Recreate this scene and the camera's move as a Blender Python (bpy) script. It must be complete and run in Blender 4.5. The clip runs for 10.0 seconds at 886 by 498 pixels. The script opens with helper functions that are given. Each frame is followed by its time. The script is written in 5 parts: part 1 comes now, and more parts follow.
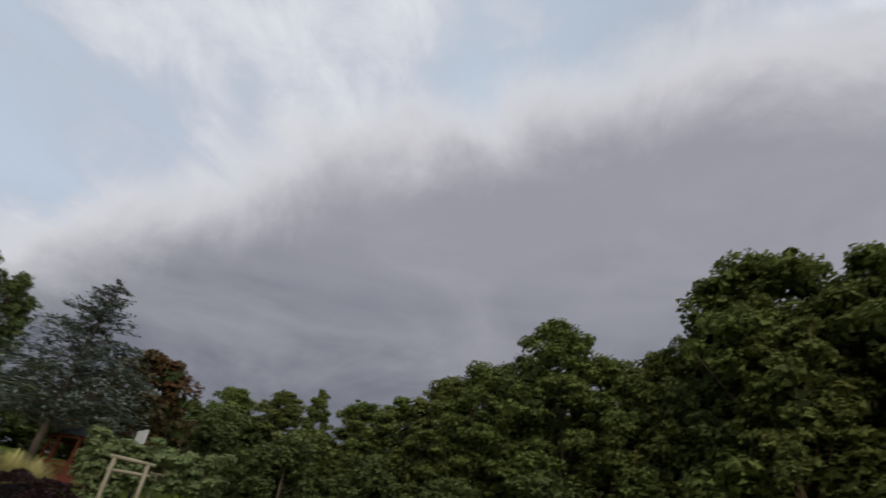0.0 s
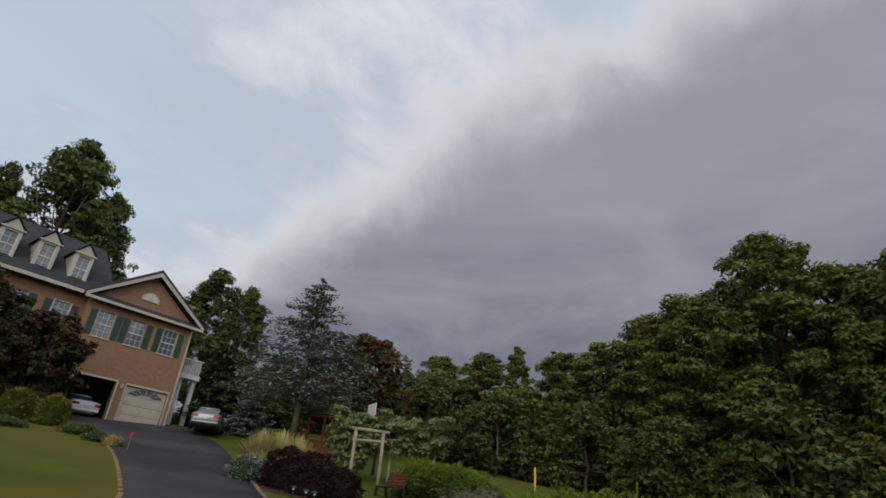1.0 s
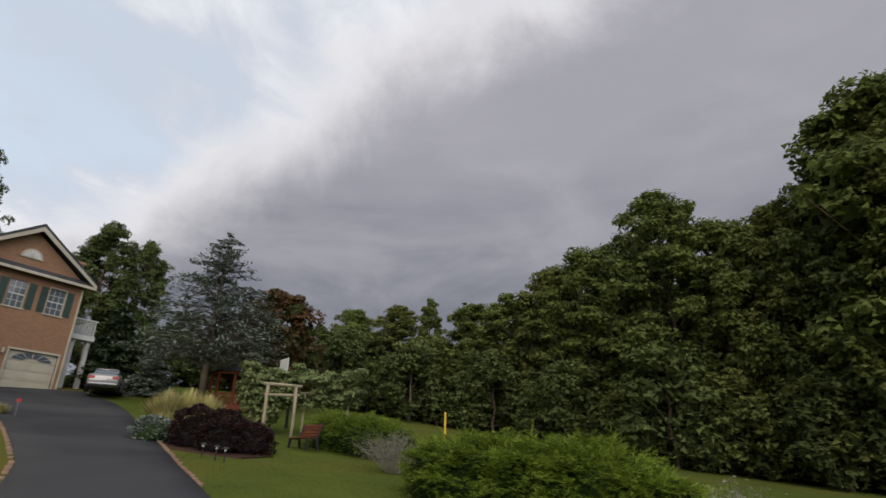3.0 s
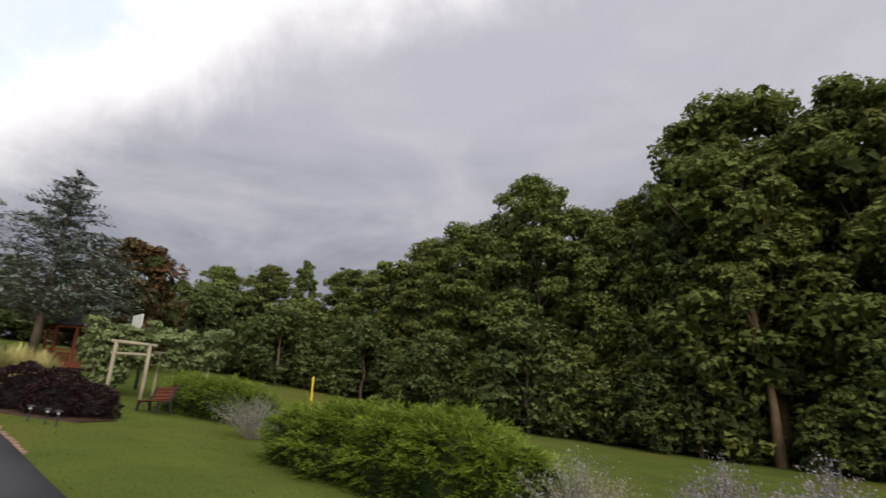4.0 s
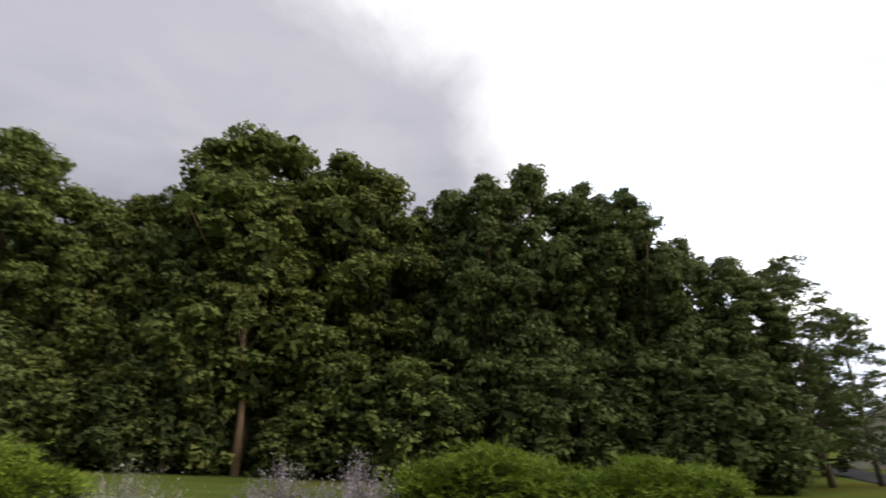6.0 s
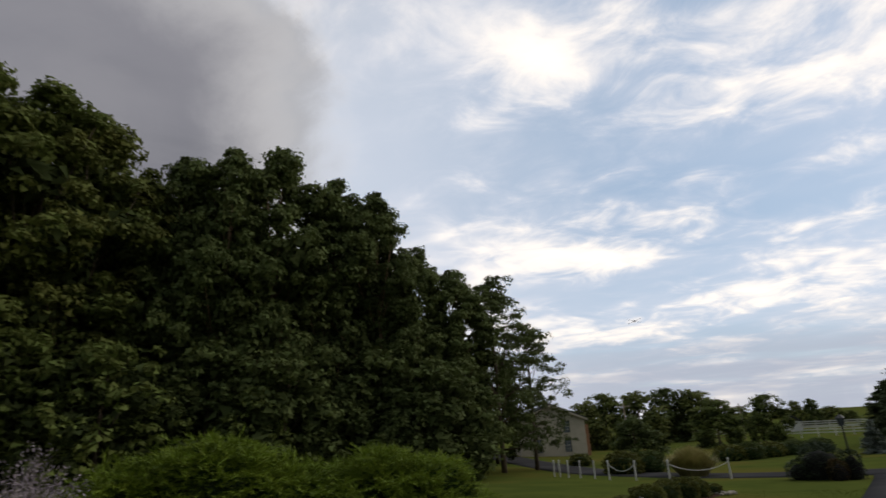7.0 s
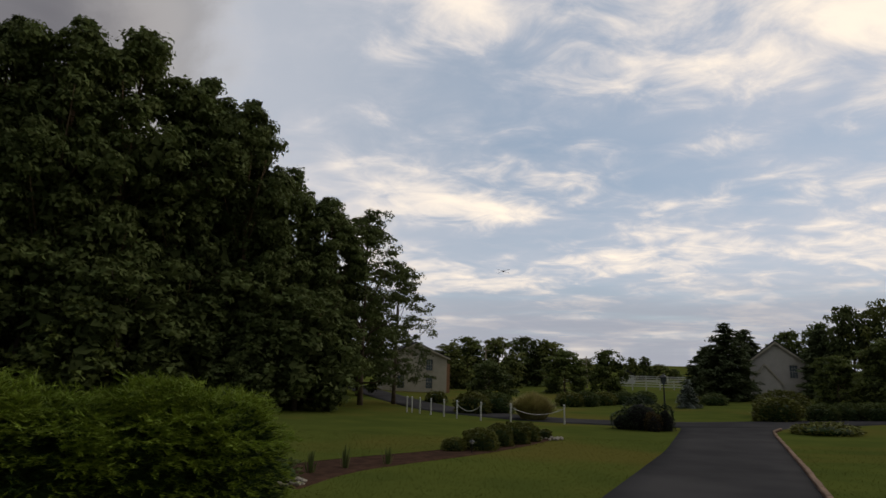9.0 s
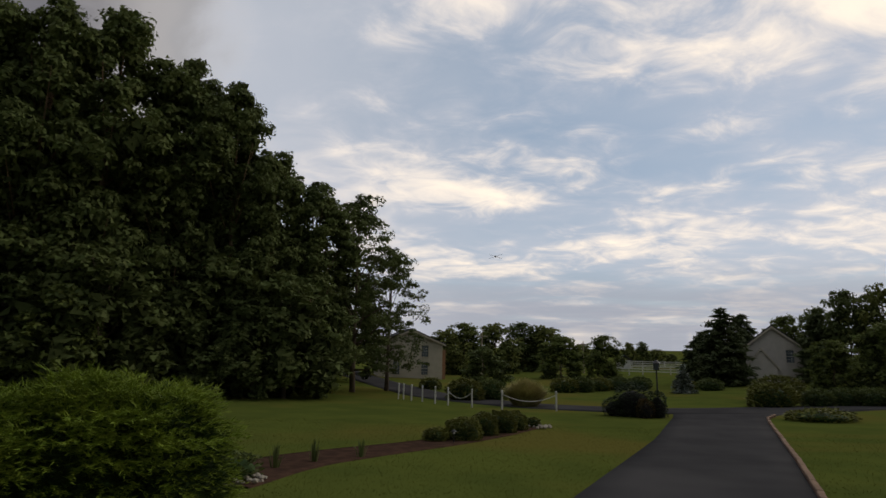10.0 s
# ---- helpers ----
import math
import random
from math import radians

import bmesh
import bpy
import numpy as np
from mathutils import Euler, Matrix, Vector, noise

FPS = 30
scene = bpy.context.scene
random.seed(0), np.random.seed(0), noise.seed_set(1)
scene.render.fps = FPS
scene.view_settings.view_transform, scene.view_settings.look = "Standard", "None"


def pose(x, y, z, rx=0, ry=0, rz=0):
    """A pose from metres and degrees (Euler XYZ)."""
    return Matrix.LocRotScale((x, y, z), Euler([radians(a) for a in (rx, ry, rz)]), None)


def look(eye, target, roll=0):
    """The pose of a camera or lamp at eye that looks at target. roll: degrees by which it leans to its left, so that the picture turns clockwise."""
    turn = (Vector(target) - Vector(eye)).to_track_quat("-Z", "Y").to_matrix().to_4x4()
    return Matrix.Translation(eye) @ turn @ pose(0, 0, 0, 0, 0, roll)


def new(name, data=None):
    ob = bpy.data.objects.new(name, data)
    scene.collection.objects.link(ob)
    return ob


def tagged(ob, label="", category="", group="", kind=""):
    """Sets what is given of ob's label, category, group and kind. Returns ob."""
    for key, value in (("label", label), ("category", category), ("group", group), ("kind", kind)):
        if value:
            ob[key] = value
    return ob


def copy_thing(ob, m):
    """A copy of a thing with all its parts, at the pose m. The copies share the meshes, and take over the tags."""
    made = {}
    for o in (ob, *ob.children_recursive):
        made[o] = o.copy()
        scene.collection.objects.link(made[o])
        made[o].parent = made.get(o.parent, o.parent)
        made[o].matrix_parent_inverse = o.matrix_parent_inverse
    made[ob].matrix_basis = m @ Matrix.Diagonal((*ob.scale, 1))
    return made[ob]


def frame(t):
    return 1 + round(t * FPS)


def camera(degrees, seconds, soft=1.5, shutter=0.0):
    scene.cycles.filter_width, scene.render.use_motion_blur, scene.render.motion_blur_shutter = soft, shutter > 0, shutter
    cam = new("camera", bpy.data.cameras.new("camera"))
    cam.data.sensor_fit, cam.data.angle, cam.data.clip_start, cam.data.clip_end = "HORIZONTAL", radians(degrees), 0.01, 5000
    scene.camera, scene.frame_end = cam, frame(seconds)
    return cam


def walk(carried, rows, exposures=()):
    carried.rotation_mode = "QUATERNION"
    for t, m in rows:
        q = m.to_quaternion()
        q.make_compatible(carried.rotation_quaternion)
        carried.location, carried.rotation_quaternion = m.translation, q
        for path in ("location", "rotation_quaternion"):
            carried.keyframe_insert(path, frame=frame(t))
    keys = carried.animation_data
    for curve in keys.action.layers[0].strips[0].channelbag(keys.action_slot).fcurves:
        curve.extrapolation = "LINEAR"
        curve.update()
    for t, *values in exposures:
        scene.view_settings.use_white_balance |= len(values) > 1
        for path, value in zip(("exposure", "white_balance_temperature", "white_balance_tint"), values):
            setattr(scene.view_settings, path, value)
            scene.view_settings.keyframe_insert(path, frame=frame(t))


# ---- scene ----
# ---- camera ----
PATH = [
    (0.0, pose(0.00, -0.00, 1.65, 123.23, -6.60, 10.48)),
    (0.5, pose(0.01, -0.04, 1.68, 119.47, -5.10, 24.89)),
    (1.0, pose(-0.10, -0.07, 1.68, 116.39, -4.68, 31.85)),
    (1.5, pose(-0.14, -0.14, 1.65, 116.02, -3.81, 35.12)),
    (2.0, pose(-0.07, -0.21, 1.65, 115.14, -2.87, 36.15)),
    (2.2, pose(-0.01, -0.28, 1.64, 114.25, -2.57, 34.35)),
    (3.3, pose(0.13, -0.26, 1.68, 110.95, -1.51, 20.06)),
    (3.5, pose(0.11, -0.24, 1.69, 110.25, -2.13, 17.94)),
    (4.0, pose(0.09, -0.18, 1.77, 108.63, -1.47, 10.09)),
    (4.5, pose(-0.16, -0.16, 1.75, 108.58, -1.30, -0.12)),
    (5.0, pose(-0.65, -0.13, 1.62, 108.40, -0.48, -10.16)),
    (5.5, pose(-1.19, 0.04, 1.61, 109.48, 1.31, -26.13)),
    (6.0, pose(-1.73, 0.25, 1.64, 109.86, 2.12, -42.54)),
    (6.2, pose(-1.82, 0.35, 1.63, 108.63, 1.28, -49.32)),
    (7.3, pose(-1.19, 1.23, 1.53, 107.61, 1.09, -78.14)),
    (7.5, pose(-1.04, 1.22, 1.60, 106.88, -0.98, -81.55)),
    (8.0, pose(-0.64, 1.03, 1.66, 107.05, 0.68, -83.11)),
    (8.5, pose(-0.23, 0.75, 1.68, 103.00, 0.51, -81.81)),
    (9.0, pose(0.13, 0.49, 1.66, 101.59, -1.45, -84.06)),
    (9.5, pose(0.52, 0.25, 1.71, 100.44, -0.49, -87.01)),
    (10.0, pose(0.92, -0.03, 1.73, 100.14, -1.18, -84.10)),
]
EXPOSURES = [(0.0, -0.34, 6250, 10), (2.2, -0.36, 6250, 11), (3.5, 0.20, 6500, 10), (4.5, 0.62, 6500, 10), (5.5, 0.86, 6500, 10), (6.0, 0.52, 6450, 10),
             (6.2, 0.4, 6450, 10), (7.3, -1.05, 6450, 10), (8.0, -1.30, 6500, 10), (9.0, -1.00, 6700, 11), (10.0, -0.98, 6700, 11)]


cam = camera(78.8, 10.0, shutter=0.22)
walk(cam, PATH, EXPOSURES)


# ---- world, sun ----
def nd(nt, kind, **kw):
    n = nt.nodes.new(kind)
    for k, v in kw.items():
        if k in ("operation", "blend_type", "data_type", "noise_dimensions", "interpolation_type", "sky_type",
                 "sun_disc", "sun_elevation", "sun_rotation", "vector_type", "feature", "clamp", "use_clamp"):
            setattr(n, k, v)
        else:
            n.inputs[k.replace("_", " ")].default_value = v
    return n


def math_node(nt, op, a, b=None, c=None):
    n = nt.nodes.new("ShaderNodeMath")
    n.operation = op
    for i, v in enumerate((a, b, c)):
        if v is None:
            continue
        if isinstance(v, (int, float)):
            n.inputs[i].default_value = v
        else:
            nt.links.new(v, n.inputs[i])
    return n.outputs[0]


def ramp01(nt, v, lo, hi):
    n = nt.nodes.new("ShaderNodeMapRange")
    n.interpolation_type = "SMOOTHSTEP"
    nt.links.new(v, n.inputs[0])
    n.inputs[1].default_value, n.inputs[2].default_value = lo, hi
    return n.outputs[0]


def mixc(nt, fac, a, b, mode="MIX"):
    n = nt.nodes.new("ShaderNodeMix")
    n.data_type, n.blend_type = "RGBA", mode
    for i, v in ((0, fac), (6, a), (7, b)):
        if isinstance(v, (int, float)):
            n.inputs[i].default_value = v
        elif isinstance(v, tuple):
            n.inputs[i].default_value = (*v, 1)
        else:
            nt.links.new(v, n.inputs[i])
    return n.outputs[2]


def noise_tex(nt, vec, scale, detail=4.0, rough=0.55, dist=0.0):
    n = nt.nodes.new("ShaderNodeTexNoise")
    n.inputs["Scale"].default_value, n.inputs["Detail"].default_value = scale, detail
    n.inputs["Roughness"].default_value, n.inputs["Distortion"].default_value = rough, dist
    if vec is not None:
        nt.links.new(vec, n.inputs["Vector"])
    return n.outputs[0]


def stretch(nt, vec, sx, sy, sz, rz=0.0):
    n = nt.nodes.new("ShaderNodeMapping")
    n.inputs["Scale"].default_value = (sx, sy, sz)
    n.inputs["Rotation"].default_value = (0, 0, rz)
    nt.links.new(vec, n.inputs["Vector"])
    return n.outputs[0]


SUN_EL, SUN_AZ = radians(30), radians(156)

world = bpy.data.worlds.new("sky")
scene.world = world
world.use_nodes = True
wt = world.node_tree
wt.nodes.clear()
wdir = wt.nodes.new("ShaderNodeTexCoord").outputs["Generated"]
sep = wt.nodes.new("ShaderNodeSeparateXYZ")
wt.links.new(wdir, sep.inputs[0])
dx, dy, dz = sep.outputs
sky = wt.nodes.new("ShaderNodeTexSky")
sky.sky_type, sky.sun_disc, sky.sun_elevation, sky.sun_rotation = "NISHITA", False, SUN_EL, SUN_AZ
blue = mixc(wt, 1.0, sky.outputs[0], (0.115, 0.115, 0.115), "MULTIPLY")
east = ramp01(wt, dx, -0.2, 0.8)
blue = mixc(wt, 0.72, blue, mixc(wt, east, (0.86, 0.97, 1.07), (0.31, 0.41, 0.54)))
# a flat cloud layer: directions projected on a plane overhead
zz = math_node(wt, "MAXIMUM", dz, 0.03)
zz = math_node(wt, "ADD", zz, 0.16)
cmb = wt.nodes.new("ShaderNodeCombineXYZ")
wt.links.new(math_node(wt, "DIVIDE", dx, zz), cmb.inputs[0])
wt.links.new(math_node(wt, "DIVIDE", dy, zz), cmb.inputs[1])
layer = cmb.outputs[0]
patch = noise_tex(wt, stretch(wt, layer, 1.0, 0.85, 1, 0.5), 1.25, 4, 0.55, 0.35)
wisp_fine = noise_tex(wt, stretch(wt, layer, 1.0, 0.75, 1, 0.9), 5.5, 8, 0.62, 0.6)
fleck = math_node(wt, "ADD", patch, math_node(wt, "MULTIPLY", math_node(wt, "SUBTRACT", wisp_fine, 0.5), 0.50))
soft_amt = ramp01(wt, fleck, 0.36, 0.66)
core_amt = ramp01(wt, fleck, 0.46, 0.74)
# warm white puffs towards the low sun
sunward = ramp01(wt, dx, 0.1, 0.9)
white = mixc(wt, sunward, (0.95, 0.96, 0.98), (1.16, 1.03, 0.86))
veil = noise_tex(wt, stretch(wt, layer, 0.8, 0.5, 1, 0.2), 0.7, 4, 0.55)
open_sky = mixc(wt, math_node(wt, "MULTIPLY", ramp01(wt, veil, 0.40, 0.66), 0.5), blue, (0.55, 0.59, 0.68))
open_sky = mixc(wt, math_node(wt, "MULTIPLY", soft_amt, 0.72), open_sky, (0.62, 0.63, 0.70))
open_sky = mixc(wt, math_node(wt, "MULTIPLY", core_amt, 0.92), open_sky, white)
# low grey-violet stratus above the horizon
strat_n = noise_tex(wt, stretch(wt, wdir, 2.0, 2.0, 26.0), 2.2, 4, 0.55)
strat = math_node(wt, "MULTIPLY", ramp01(wt, dz, 0.17, 0.06), ramp01(wt, strat_n, 0.12, 0.60))
open_sky = mixc(wt, math_node(wt, "MULTIPLY", strat, 0.9), open_sky, (0.36, 0.39, 0.47))
# the storm bank: its edge runs up from the house and ends over the woods
edge_n = noise_tex(wt, wdir, 3.4, 9, 0.62, 0.25)
edge_off = math_node(wt, "MULTIPLY", math_node(wt, "SUBTRACT", edge_n, 0.5), 0.34)
left_e = math_node(wt, "ADD", math_node(wt, "SUBTRACT", dy, math_node(wt, "MULTIPLY", dz, 0.80)), math_node(wt, "MULTIPLY", dx, 0.20))
right_e = math_node(wt, "SUBTRACT", dy, math_node(wt, "MULTIPLY", dx, 0.66))
bank_v = math_node(wt, "ADD", math_node(wt, "MINIMUM", left_e, right_e), edge_off)
bank = math_node(wt, "MULTIPLY", ramp01(wt, math_node(wt, "ADD", left_e, edge_off), -0.06, 0.09), ramp01(wt, math_node(wt, "ADD", right_e, edge_off), -0.16, 0.10))
deep = ramp01(wt, bank_v, 0.0, 0.24)
puff = noise_tex(wt, stretch(wt, wdir, 1, 1, 2.2), 3.2, 6, 0.55, 0.5)
roll_n = noise_tex(wt, stretch(wt, wdir, 1.2, 1.2, 7.0), 3.0, 4, 0.5, 0.3)
low = ramp01(wt, math_node(wt, "ADD", dz, math_node(wt, "MULTIPLY", math_node(wt, "SUBTRACT", roll_n, 0.5), 0.22)), 0.60, 0.14)
bank_c = mixc(wt, low, (0.395, 0.39, 0.435), (0.163, 0.176, 0.215))
bank_c = mixc(wt, math_node(wt, "MULTIPLY", ramp01(wt, puff, 0.36, 0.68), 0.55), bank_c, (0.47, 0.46, 0.495))
bank_c = mixc(wt, deep, (0.88, 0.86, 0.87), bank_c)
# thin bright cloud trailing off its sunward end
trail = math_node(wt, "MULTIPLY", ramp01(wt, math_node(wt, "ADD", right_e, edge_off), -0.75, -0.10), ramp01(wt, dx, 0.0, 0.3))
open_sky = mixc(wt, math_node(wt, "MULTIPLY", trail, 0.5), open_sky, (0.66, 0.67, 0.72))
sky_c = mixc(wt, bank, open_sky, bank_c)
bright = mixc(wt, math_node(wt, "MULTIPLY", ramp01(wt, dx, 0.15, 0.85), ramp01(wt, bank, 0.7, 0.0)), (1.0, 1.0, 1.0), (2.05, 2.02, 1.98))
sky_c = mixc(wt, 1.0, sky_c, bright, "MULTIPLY")
# a heavy grey deck out of view over the south-west, added to dim west-facing sides
added_deck_v = math_node(wt, "ADD", math_node(wt, "MULTIPLY", dx, -0.5), math_node(wt, "MULTIPLY", dy, -0.87))
added_deck_v = math_node(wt, "ADD", added_deck_v, edge_off)
sky_c = mixc(wt, math_node(wt, "MULTIPLY", ramp01(wt, added_deck_v, 0.30, 0.80), 0.85), sky_c, (0.20, 0.21, 0.24))
sky_c = mixc(wt, ramp01(wt, dz, 0.0, -0.08), sky_c, (0.10, 0.11, 0.10))
bg = wt.nodes.new("ShaderNodeBackground")
wt.links.new(sky_c, bg.inputs[0])
bg.inputs[1].default_value = 1.0
wo = wt.nodes.new("ShaderNodeOutputWorld")
wt.links.new(bg.outputs[0], wo.inputs[0])

sun = new("sun", bpy.data.lights.new("sun", "SUN"))
sun.data.energy, sun.data.angle, sun.data.color = 2.05, radians(60), (1.0, 0.93, 0.82)
sun_dir = Vector((math.sin(SUN_AZ) * math.cos(SUN_EL), math.cos(SUN_AZ) * math.cos(SUN_EL), math.sin(SUN_EL)))
sun.matrix_world = look(sun_dir * 200, (0, 0, 0))


# ---- materials ----
def material(name, base, dark=None, scale=1.0, fine=20.0, rough=0.8, metal=0.0, bump=0.0, spread=0.12, translucent=0.0, third=None):
    """Base colour broken up by two sizes of noise and by a shade of its own for every piece."""
    m = bpy.data.materials.new(name)
    m.use_nodes = True
    nt = m.node_tree
    bsdf = nt.nodes["Principled BSDF"]
    obj = nt.nodes.new("ShaderNodeTexCoord").outputs["Object"]
    dark = dark or tuple(c * 0.65 for c in base)
    a = noise_tex(nt, obj, scale, 4, 0.6)
    b = noise_tex(nt, obj, fine, 3, 0.6)
    col = mixc(nt, ramp01(nt, a, 0.32, 0.68), dark, base)
    if third:
        big = noise_tex(nt, obj, scale * 0.21, 3, 0.6, 0.4)
        col = mixc(nt, ramp01(nt, big, 0.48, 0.66), col, third)
    col = mixc(nt, math_node(nt, "MULTIPLY", b, 0.35), col, tuple(c * 0.7 for c in base))
    geo = nt.nodes.new("ShaderNodeNewGeometry").outputs["Random Per Island"]
    info = nt.nodes.new("ShaderNodeObjectInfo").outputs["Random"]
    hsv = nt.nodes.new("ShaderNodeHueSaturation")
    nt.links.new(col, hsv.inputs["Color"])
    both = math_node(nt, "ADD", math_node(nt, "MULTIPLY", geo, 0.7), math_node(nt, "MULTIPLY", info, 0.5))
    nt.links.new(math_node(nt, "MULTIPLY_ADD", both, 2 * spread, 1 - 1.2 * spread), hsv.inputs["Value"])
    nt.links.new(math_node(nt, "MULTIPLY_ADD", geo, spread * 0.10, 0.5 - spread * 0.05), hsv.inputs["Hue"])
    nt.links.new(hsv.outputs[0], bsdf.inputs["Base Color"])
    bsdf.inputs["Roughness"].default_value, bsdf.inputs["Metallic"].default_value = rough, metal
    bsdf.inputs["Specular IOR Level"].default_value = (0.0 if rough > 0.9 else 0.12) if rough > 0.5 else 0.5
    if bump:
        bp = nt.nodes.new("ShaderNodeBump")
        bp.inputs["Strength"].default_value, bp.inputs["Distance"].default_value = bump, 0.02
        nt.links.new(b, bp.inputs["Height"])
        nt.links.new(bp.outputs[0], bsdf.inputs["Normal"])
    if translucent:
        tr = nt.nodes.new("ShaderNodeBsdfTranslucent")
        nt.links.new(hsv.outputs[0], tr.inputs[0])
        mx = nt.nodes.new("ShaderNodeMixShader")
        mx.inputs[0].default_value = translucent
        nt.links.new(bsdf.outputs[0], mx.inputs[1])
        nt.links.new(tr.outputs[0], mx.inputs[2])
        nt.links.new(mx.outputs[0], nt.nodes["Material Output"].inputs[0])
    return m


def glass_mat(name, tint, rough=0.05):
    m = bpy.data.materials.new(name)
    m.use_nodes = True
    b = m.node_tree.nodes["Principled BSDF"]
    b.inputs["Base Color"].default_value = (*tint, 1)
    b.inputs["Roughness"].default_value = rough
    b.inputs["Specular IOR Level"].default_value = 0.8
    return m


LEAF = material("broadleaf", (0.172, 0.205, 0.054), (0.108, 0.138, 0.037), 0.25, 3.0, 0.7, spread=0.24, translucent=0.3, third=(0.200, 0.208, 0.055))
LEAF_DARK = material("broadleaf dark", (0.130, 0.158, 0.050), (0.084, 0.108, 0.036), 0.3, 3.0, 0.7, spread=0.22, translucent=0.25)
LEAF_WARM = material("broadleaf yellowing", (0.190, 0.202, 0.053), (0.118, 0.140, 0.040), 0.3, 3.0, 0.7, spread=0.24, translucent=0.25)
LEAF_RED = material("reddening leaf", (0.165, 0.080, 0.034), (0.066, 0.070, 0.028), 0.35, 3.0, 0.6, spread=0.35, translucent=0.2)
# plum leaf, its colour darkened for the deep shade before the house
MYRTLE = material("shade-darkened plum leaf", (0.075, 0.042, 0.024), (0.034, 0.036, 0.018), 0.5, 3.0, 0.6, spread=0.35, translucent=0.15)
BARBERRY = material("purple leaf", (0.050, 0.024, 0.024), (0.024, 0.013, 0.014), 2.0, 12.0, 0.6, spread=0.35, translucent=0.1)
CEDAR = material("blue needle", (0.23, 0.26, 0.22), (0.12, 0.145, 0.12), 0.8, 5.0, 0.7, spread=0.3)
# darkened foliage that stands in for the shade inside tree crowns
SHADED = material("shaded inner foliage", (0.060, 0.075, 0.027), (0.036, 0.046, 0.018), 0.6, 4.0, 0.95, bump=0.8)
EVERGREEN = material("evergreen", (0.13, 0.155, 0.068), (0.080, 0.105, 0.046), 0.5, 4.0, 0.8, spread=0.3, translucent=0.15)
SPRUCE = material("dark needle", (0.066, 0.090, 0.042), (0.038, 0.056, 0.028), 0.8, 5.0, 0.7, spread=0.3)
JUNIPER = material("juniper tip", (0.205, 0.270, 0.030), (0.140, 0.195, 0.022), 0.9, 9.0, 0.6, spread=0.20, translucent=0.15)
# darker copy for hollows and undersides: painted shade on top of older growth
JUNIPER_OLD_SHADE = material("juniper old growth with painted shade", (0.046, 0.080, 0.015), (0.028, 0.050, 0.011), 1.2, 9.0, 0.7, spread=0.2, translucent=0.1)
# for shrub hearts, darkened to show as shade between the sprays
JUNIPER_IN_SHADE = material("juniper inner shade", (0.035, 0.065, 0.016), (0.02, 0.035, 0.011), 1.5, 9.0, 0.8, spread=0.3)
BOX_LEAF = material("clipped leaf", (0.20, 0.20, 0.045), (0.10, 0.11, 0.028), 1.5, 9.0, 0.6, spread=0.3, translucent=0.1)
LAVENDER = material("sage flower", (0.30, 0.25, 0.28), (0.21, 0.175, 0.205), 3.0, 15.0, 0.8, spread=0.3)
SAGE_STEM = material("sage stem", (0.27, 0.245, 0.20), (0.17, 0.16, 0.125), 3.0, 15.0, 0.8, spread=0.3)
PALE_GRASS = material("ornamental grass", (0.50, 0.43, 0.18), (0.30, 0.28, 0.10), 2.0, 12.0, 0.7, spread=0.3, translucent=0.1)
BARK = material("bark", (0.17, 0.13, 0.095), (0.085, 0.065, 0.05), 1.2, 8.0, 0.9, bump=0.7)
BARK_PALE = material("pale bark", (0.21, 0.14, 0.085), (0.12, 0.08, 0.05), 1.2, 8.0, 0.9, bump=0.7)
LAWN = material("lawn", (0.094, 0.112, 0.024), (0.068, 0.088, 0.020), 0.35, 11.0, 0.95, bump=0.6, third=(0.118, 0.104, 0.026))
BLADES = material("grass blades", (0.108, 0.120, 0.024), (0.082, 0.098, 0.020), 0.35, 8.0, 0.95, spread=0.16, translucent=0.35, third=(0.130, 0.110, 0.027))
ASPHALT = material("asphalt", (0.062, 0.060, 0.061), (0.048, 0.047, 0.048), 0.5, 60.0, 0.92, bump=0.5, third=(0.074, 0.071, 0.071))
MULCH = material("mulch", (0.085, 0.050, 0.035), (0.045, 0.028, 0.022), 3.0, 30.0, 0.95, bump=1.0)
BRICK = material("brick", (0.40, 0.19, 0.095), (0.30, 0.135, 0.070), 2.0, 18.0, 0.9, bump=0.4, spread=0.22)
MORTAR = material("mortar", (0.36, 0.29, 0.22), (0.28, 0.22, 0.17), 3.0, 30.0, 0.95, bump=0.4)
ROOF = material("roof shingle", (0.060, 0.062, 0.068), (0.042, 0.043, 0.048), 1.0, 12.0, 0.9, bump=0.5, spread=0.25)
TRIM = material("cream trim", (0.50, 0.45, 0.35), (0.43, 0.38, 0.30), 1.0, 12.0, 0.6, spread=0.06)
WHITE = material("white paint", (0.66, 0.65, 0.62), (0.56, 0.55, 0.52), 1.0, 14.0, 0.55, spread=0.06)
SHUTTER = material("green shutter", (0.030, 0.065, 0.048), (0.022, 0.048, 0.036), 1.0, 12.0, 0.5, spread=0.08)
PANE = glass_mat("window pane", (0.10, 0.12, 0.14), 0.04)
# near-black stand-in for shade, in the open garage and inside dark shrubs
DARK = material("interior shade", (0.02, 0.019, 0.018), (0.014, 0.013, 0.012), 1.0, 5.0, 0.9)
OLDWOOD = material("weathered timber", (0.36, 0.31, 0.21), (0.24, 0.20, 0.14), 1.5, 14.0, 0.85, bump=0.5)
REDWOOD = material("red stained wood", (0.17, 0.045, 0.026), (0.10, 0.030, 0.020), 1.5, 14.0, 0.7, bump=0.3)
YELLOW = material("yellow plastic", (0.72, 0.48, 0.03), (0.62, 0.40, 0.03), 2.0, 14.0, 0.5, spread=0.05)
